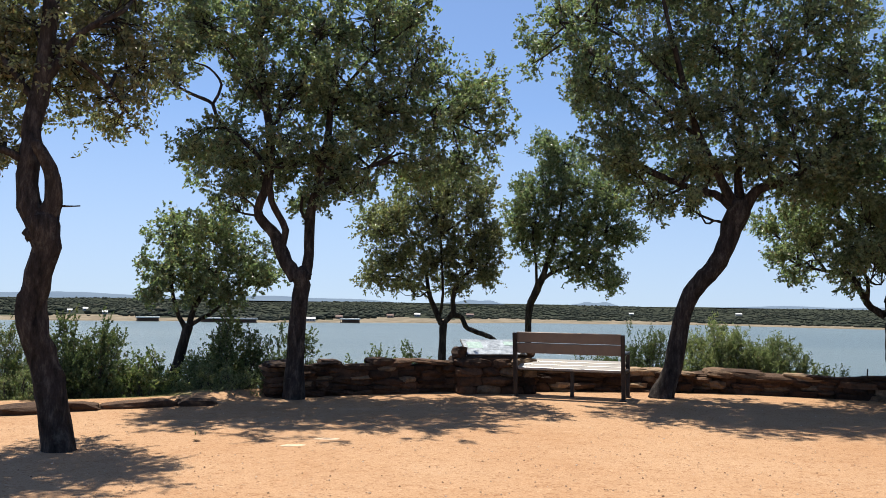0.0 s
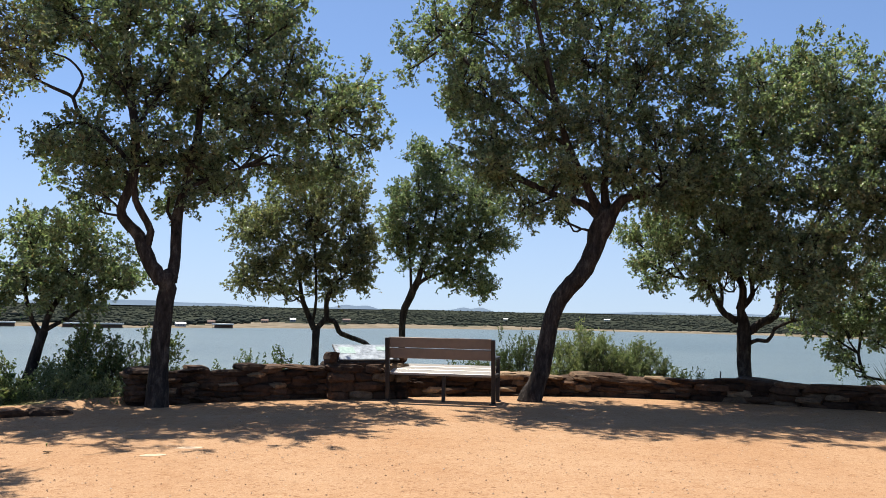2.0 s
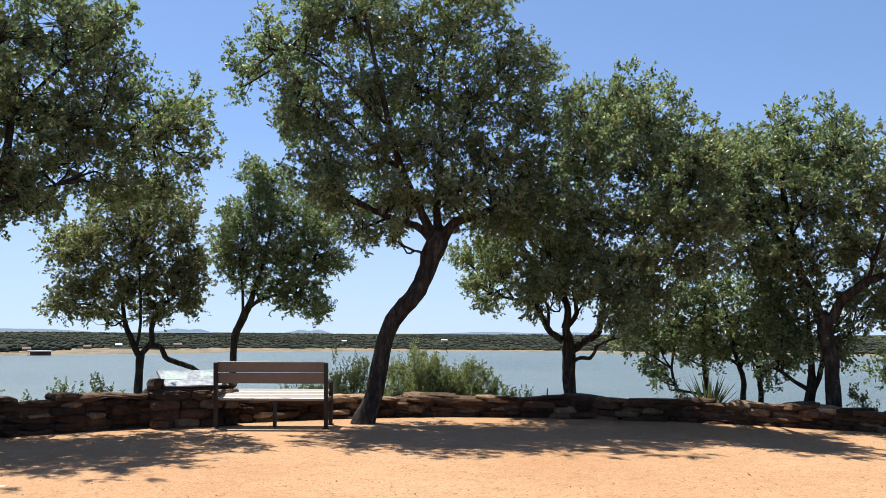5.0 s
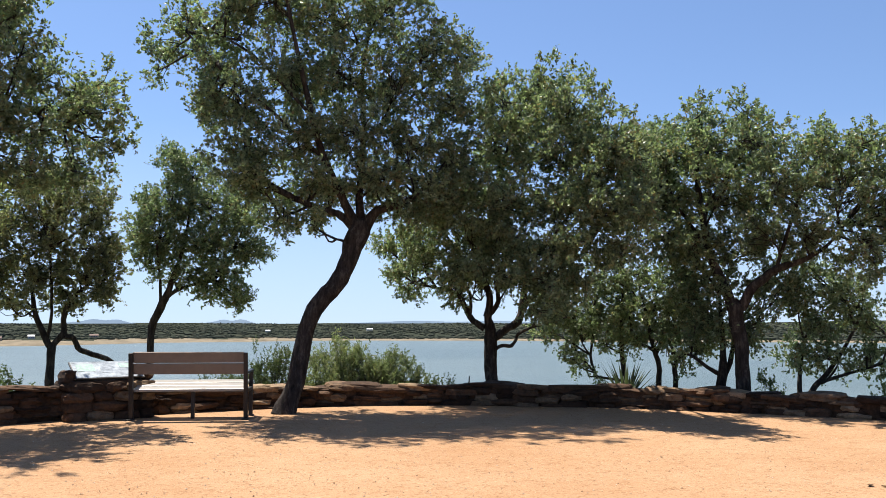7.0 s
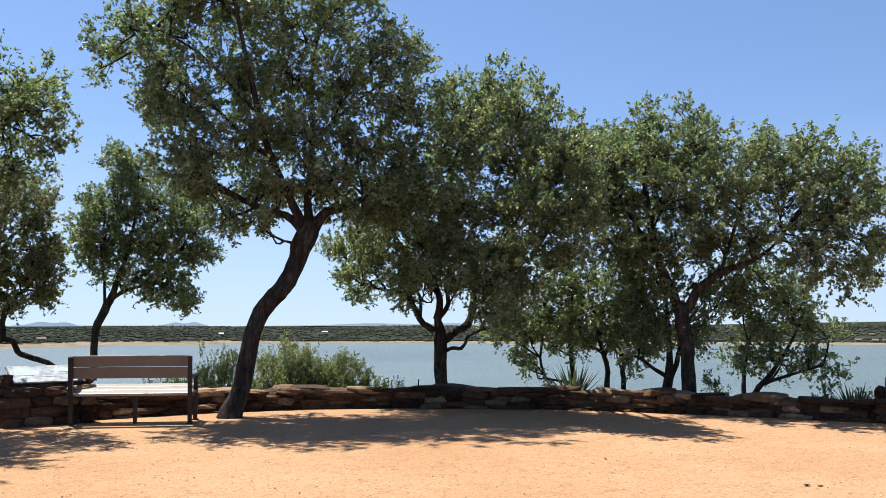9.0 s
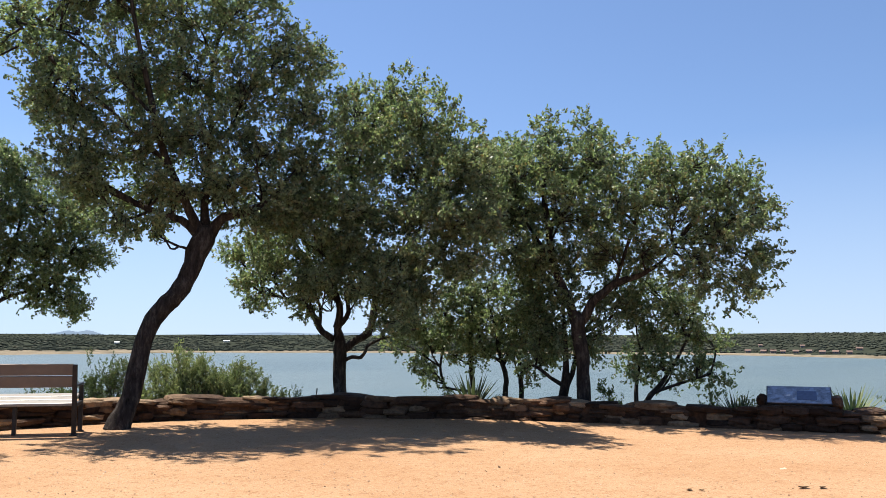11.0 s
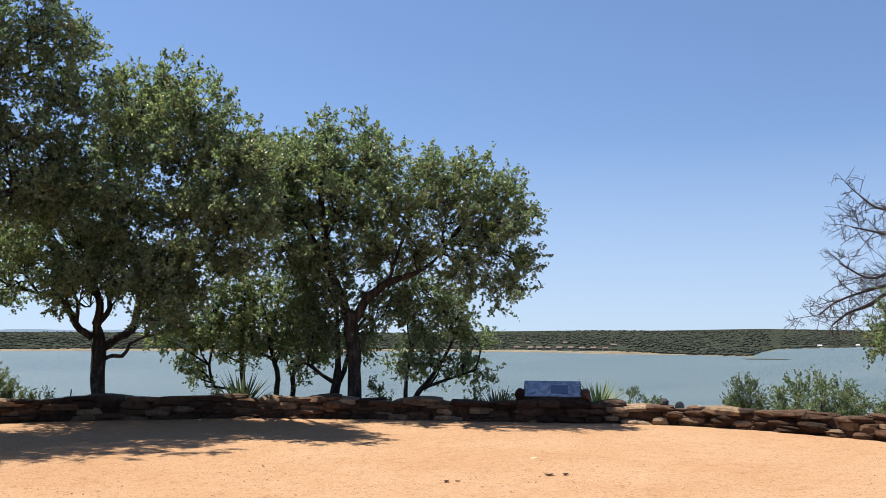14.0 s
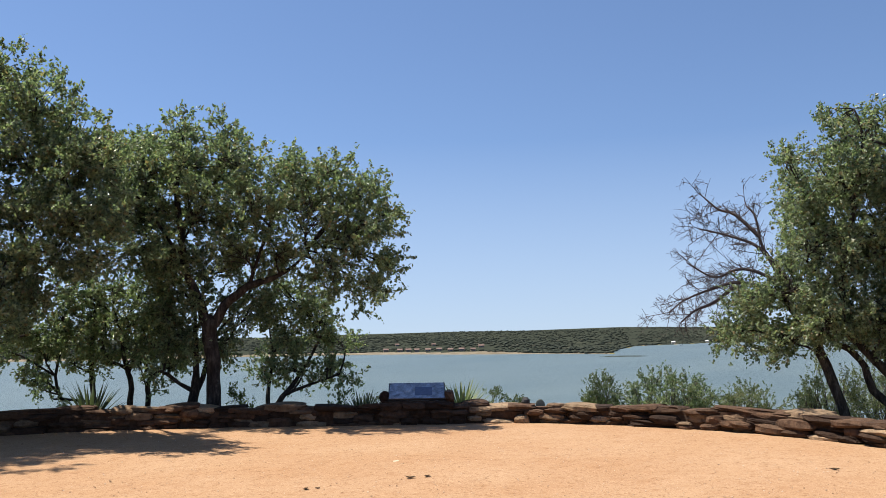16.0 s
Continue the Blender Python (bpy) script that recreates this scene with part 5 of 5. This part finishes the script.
bush("low_bush", "small green bush behind the stone wall", 10.92, 9.88, -0.4, 0.53, 0.42, 0.89, 3720, BUSH, (0.046, 0.023), 224, .7, 13)
bush("low_bush", "small green plant beside the stone pedestal", 11.97, 7.89, -0.3, 0.36, 0.29, 0.79, 1550, GREYBUSH, (0.037, 0.017), 225, 1.0, 9)
bush("low_bush", "low green weeds behind the stone wall", 11.68, 8.35, -0.3, 0.73, 0.59, 0.68, 2790, BUSH, (0.046, 0.023), 226, .7, 19)
bush("low_bush", "leafy weeds behind the stone wall", -1.35, 12.83, -0.4, 0.74, 0.59, 0.83, 1550, BUSH, (0.046, 0.023), 227, .8, 19)
yucca(8.91, 10.83, -0.06, 0.72, 1, YUCCA)
yucca(12.60, 6.62, -0.06, 0.66, 2, YUCCA_PALE)
yucca(11.45, 7.63, -0.12, 0.55, 3, YUCCA)

# ---- across the lake ----


def far_house(az, extra, wide, kind):
    r = float(shore_distance(az)) + 2 * extra
    x, y = EYE_XY[0] + r * math.sin(radians(az)), EYE_XY[1] + r * math.cos(radians(az))
    z = LAKE if kind == "D" else float(land_height(np.array([x]), np.array([y]))[0])
    label = {"W": "small white house among trees on the far shore", "T": "small tan house near the far shore", "D": "low boat dock with a pale flat roof"}[kind]
    root = tagged(new("boat_dock" if kind == "D" else "lake_house"), label, "dock" if kind == "D" else "house")
    root.matrix_world = pose(x, y, z, 0, 0, -az + (az * 37) % 30 - 15)
    deep, tall = wide * 0.7, 3.2
    if kind == "D":
        bm = bmesh.new()
        box(bm, 0, 0, 0.3, wide, 9, 0.6, 0.05)
        part("deck", bm, ROOFING, root)
        bm = bmesh.new()
        box(bm, 0, 0, 4.9, wide + 1, 10, 1.5, 0.05)
        part("roof", bm, PALEROOF, root)
        # added dark panel that stands in for the shade under the roof
        bm = bmesh.new()
        box(bm, 0, 3.6, 2.4, wide * 0.94, 0.3, 3.6, 0.02)
        part("back_wall", bm, ROOFING, root)
        bays = max(2, round(wide / 7))
        for k in range(bays + 1):
            for v in (-4, 4):
                bm = bmesh.new()
                box(bm, (k / bays - 0.5) * wide * 0.94, v, 2.4, 0.35, 0.35, 3.8, 0.02)
                part("post", bm, ROOFING, root)
        return root
    bm = bmesh.new()
    box(bm, 0, 0, tall / 2 - 0.5, wide, deep, tall + 1, 0.03)
    part("wall", bm, WHITEWALL if kind == "W" else TANWALL, root)
    bm = bmesh.new()
    w, d = wide / 2 + 0.5, deep / 2 + 0.5
    v = [bm.verts.new(c) for c in ((-w, -d, tall - 0.1), (w, -d, tall - 0.1), (w, d, tall - 0.1), (-w, d, tall - 0.1), (-w, 0, tall + 2.0), (w, 0, tall + 2.0))]
    for f in ((0, 1, 5, 4), (2, 3, 4, 5), (1, 2, 5), (3, 0, 4), (3, 2, 1, 0)):
        bm.faces.new([v[i] for i in f])
    part("roof", bm, PALEROOF if kind == "W" else ROOFING, root)
    for u in (-0.28, 0.0, 0.28):
        bm = bmesh.new()
        box(bm, u * wide, -deep / 2 - 0.03, 1.5, 1.3, 0.1, 1.5, 0.02)
        part("window", bm, SIGNDARK, root)
    return root


for row in HOUSES:
    far_house(*row)

bm = bmesh.new()
bmesh.ops.create_uvsphere(bm, u_segments=24, v_segments=8, radius=1)
rng = random.Random(8)
for v in bm.verts:
    v.co = Vector((v.co.x * 28 * rng.uniform(0.8, 1.1), v.co.y * 22 * rng.uniform(0.8, 1.1), v.co.z * 0.5))
mud_bar = part("mud_bar", bm, FARWOODS)
mud_bar.matrix_world = pose(957, 446, LAKE, 0, 0, -50)
tagged(mud_bar, "low dark mud bar just above the lake's surface", "mud bar", kind="structure")

# ---- dead boughs on the many-stemmed oak ----


def dead_bough(owner, seed, *lines):
    """Bare grey boughs that fork again and again into fine twigs; (right, up) from the oak's foot."""
    rng = np.random.default_rng(seed)
    tubes = Tubes(rng)

    def grow(start, way, length, radius, level):
        way = way / np.linalg.norm(way)
        bend = rng.normal(size=3) * 0.6
        p = np.array([start + way * length * t + bend * length * t * t for t in (0, 0.35, 0.7, 1.0)])
        q = smooth_line(p, 0.2 if level < 3 else 0.5)
        tubes.add(q, np.linspace(radius, radius * 0.55, len(q)), 3)
        if level >= 3 + (rng.random() < 0.6):
            return
        for k in range(4 if level < 2 else 3):
            s = q[rng.integers(len(q) // 3, len(q))]
            w = way + rng.normal(size=3) * 0.95 + np.array([-0.1, 0, 0.0])
            grow(s, w, length * rng.uniform(0.45, 0.78), radius * 0.72, level + 1)

    for line in lines:
        pts = np.array([[u, 0.08 * math.sin(3 * u), h] for u, h in line])
        q = smooth_line(pts, 0.08)
        tubes.add(q, np.linspace(0.032, 0.011, len(q)), 6)
        for k in range(len(q) // 4, len(q), max(1, len(q) // 44)):
            w = np.gradient(q, axis=0)[k]
            w = w / np.linalg.norm(w) + rng.normal(size=3) * 0.65
            grow(q[k], w, rng.uniform(0.13, 0.27), 0.0075, 1)
    return tubes.build("dead_bough", DRYTWIG, owner, "bare grey dead bough")


dead_bough(t12, 31, [(-0.59, 2.1), (-0.92, 2.74), (-0.97, 3.02), (-1.02, 3.24), (-1.12, 3.36)], [(-0.58, 2.25), (-0.96, 2.74), (-1.29, 2.92), (-1.58, 3.02), (-1.79, 3.08)], [(-0.58, 2.18), (-1.05, 2.43), (-1.31, 2.46), (-1.61, 2.37), (-1.97, 2.59)], [(-0.66, 2.1), (-1.24, 2.28), (-1.61, 2.21), (-2.01, 2.06), (-2.24, 1.88)], [(-0.95, 2.9), (-1.28, 3.25), (-1.5, 3.34), (-1.69, 3.52)], [(-1.32, 2.24), (-1.62, 2.01), (-1.88, 1.9), (-2.08, 1.74)])

# ---- loose things on the gravel ----


def scattered_stones():
    """Fine loose grit and pebbles over the court."""
    rng = np.random.default_rng(21)
    n = 14000
    r, a = rng.uniform(4.2, 13.5, n), np.radians(rng.uniform(-40, 100, n))
    x, y = EYE_XY[0] + r * np.sin(a), EYE_XY[1] + r * np.cos(a)
    ok = outside(x, y) < -0.1
    x, y = x[ok], y[ok]
    n = len(x)
    size = 0.003 + 0.0075 * rng.random(n) ** 4
    base = np.array([(1, 0, 0), (0, 1, 0), (-1, 0, 0), (0, -1, 0), (0, 0, 0.8), (0, 0, -0.6)], float)
    tri = np.array([(0, 1, 4), (1, 2, 4), (2, 3, 4), (3, 0, 4)])
    jig = 1 + 0.5 * (rng.random((n, 6, 3)) - 0.5)
    v = base[None] * jig * size[:, None, None] + np.stack([x, y, size * 0.3], -1)[:, None]
    f = tri[None] + (np.arange(n) * 6)[:, None, None]
    ob = part_arrays("loose_grit", v.reshape(-1, 3), f.reshape(-1, 3), GRIT)
    return tagged(ob, "loose tan and brown grit scattered over the court", "gravel", kind="stuff")


scattered_stones()


def dry_leaf(x, y, size, turn, seed):
    """A curled dead leaf."""
    rng = random.Random(seed)
    bm = bmesh.new()
    rows = []
    for k in range(6):
        t = k / 5
        w = size * 0.34 * math.sin(math.pi * (0.08 + 0.88 * t)) * rng.uniform(0.8, 1.2)
        z = 0.004 + size * 0.22 * (t - 0.5) ** 2 * 2
        rows.append([bm.verts.new((size * (t - 0.5), s * w, z + (0.35 * w if s else 0))) for s in (-1, 0, 1)])
    for p, q in zip(rows, rows[1:]):
        for i in (0, 1):
            bm.faces.new((p[i], p[i + 1], q[i + 1], q[i]))
    bmesh.ops.solidify(bm, geom=list(bm.faces), thickness=0.002)
    ob = part("dry_leaf", bm, LITTER)
    ob.matrix_world = pose(x, y, 0.0, 0, 0, turn)
    return tagged(ob, "curled dry brown leaf lying on the gravel", "leaf", "dry leaves on the gravel")


for k, (x, y, size, turn) in enumerate(((6.90, 4.18, 0.09, 20), (6.98, 4.12, 0.07, 100), (7.84, 3.78, 0.12, -30), (7.98, 3.70, 0.10, 5), (10.31, 0.7, 0.12, -60), (6.2, 6.0, 0.05, 70), (-1.61, 6.73, 0.10, 10))):
    dry_leaf(x, y, size * 0.8, turn, k)


def flush_stone(x, y, wide, deep, turn, seed):
    rng = random.Random(seed)
    bm = bmesh.new()
    ring = [(math.cos(a) * wide / 2 * rng.uniform(0.7, 1.1), math.sin(a) * deep / 2 * rng.uniform(0.7, 1.1)) for a in [i * math.tau / 9 for i in range(9)]]
    low = [bm.verts.new((u, v, -0.03)) for u, v in ring]
    top = [bm.verts.new((u * 0.9, v * 0.9, rng.uniform(0.001, 0.004))) for u, v in ring]
    bm.faces.new(top)
    for i in range(9):
        j = (i + 1) % 9
        bm.faces.new((low[i], low[j], top[j], top[i]))
    bmesh.ops.recalc_face_normals(bm, faces=bm.faces)
    ob = part("flush_stone", bm, PALESTONE)
    ob.matrix_world = pose(x, y, 0, 0, 0, turn)
    return tagged(ob, "pale flat bedrock stone flush with the gravel", "stone", "pale stones in the gravel")


for k, (x, y, w, d, turn) in enumerate(((-0.70, 6.64, 0.26, 0.15, 20), (-0.46, 7.05, 0.34, 0.16, 12), (8.6, 4.6, 0.16, 0.07, 30))):
    flush_stone(x, y, w, d, turn, k)

bm = bmesh.new()
box(bm, 0, 0, 0.25, 0.016, 0.016, 0.9, 0.003)
rod = part("iron_rod", bm, STEEL)
rod.matrix_world = pose(6.62, 11.95, -0.27, 2, 3, 0)
tagged(rod, "short rusty iron rod standing behind the stone wall", "rod")


def grass_tuft(x, y, tall, seed):
    rng = np.random.default_rng(seed)
    tubes = Tubes(rng)
    for _ in range(26):
        a, lean = rng.uniform(0, 6.28), rng.uniform(0.1, 0.8)
        p = np.array([[0.3 * t * math.cos(a) * lean * tall, 0.3 * t * math.sin(a) * lean * tall, 0] for t in (0.2, 1, 2.6)])
        p[:, 2] = np.array([0, 0.6, 1.0]) * tall * rng.uniform(0.6, 1)
        tubes.add(p, (0.003, 0.002, 0.0006), 3)
    ob = tubes.build("grass_tuft", GRASSBLADE, None)
    ob.matrix_world = pose(x, y, 0)
    return tagged(ob, "small tuft of green grass in the gravel", "grass")


grass_tuft(-1.75, 7.1, 0.03, 6)


def rounded_stone(x, y, z, wide, tall, turn, mat, label, seed):
    """A small worn stone with a flattened foot."""
    rng = random.Random(seed)
    bm = bmesh.new()
    bmesh.ops.create_icosphere(bm, subdivisions=2, radius=1)
    for v in bm.verts:
        k = 1 + rng.uniform(-0.07, 0.07)
        v.co = Vector((v.co.x * wide / 2 * k, v.co.y * wide * 0.42 * k, max(v.co.z, -0.25) * tall * 0.8 * k + tall * 0.2))
    ob = part("rounded_stone", bm, mat)
    ob.matrix_world = pose(x, y, z, 0, 0, turn)
    return tagged(ob, label, "stone")


rounded_stone(12.80, 5.58, 0.26, 0.16, 0.10, 20, DARKSTONE, "small dark rounded stone lying on the low wall", 1)
rounded_stone(12.94, 5.18, 0.235, 0.085, 0.045, 50, DARKSTONE, "small dark pebble lying on the low wall", 2)
rounded_stone(12.95, 5.09, 0.235, 0.075, 0.045, 10, WHITEWALL, "small white pebble lying on the low wall", 3)


def prickly_pear(x, y, z, seed):
    """A few flat, oval grey pads set on one another."""
    rng = random.Random(seed)
    root = tagged(new("prickly_pear"), "small grey-green prickly pear with flat pads behind the wall", "cactus")
    root.matrix_world = pose(x, y, z, 0, 0, -60)
    for u, h, wide, tall, lean in ((0.0, 0.0, 0.20, 0.26, 4), (0.02, 0.21, 0.16, 0.22, -6), (-0.10, 0.12, 0.12, 0.17, -32)):
        bm = bmesh.new()
        bmesh.ops.create_uvsphere(bm, u_segments=14, v_segments=9, radius=1)
        for v in bm.verts:
            up = (v.co.z + 1) / 2
            v.co = Vector((v.co.x * wide / 2 * (0.7 + 0.4 * up), v.co.y * 0.018 * (1 + rng.uniform(-0.1, 0.1)), up * tall))
        ob = part("pad", bm, GREYPAD, root)
        ob.matrix_local = pose(u, 0, h, rng.uniform(-8, 8), lean, rng.uniform(-15, 15))
    return root


prickly_pear(13.08, 5.50, -0.12, 5)
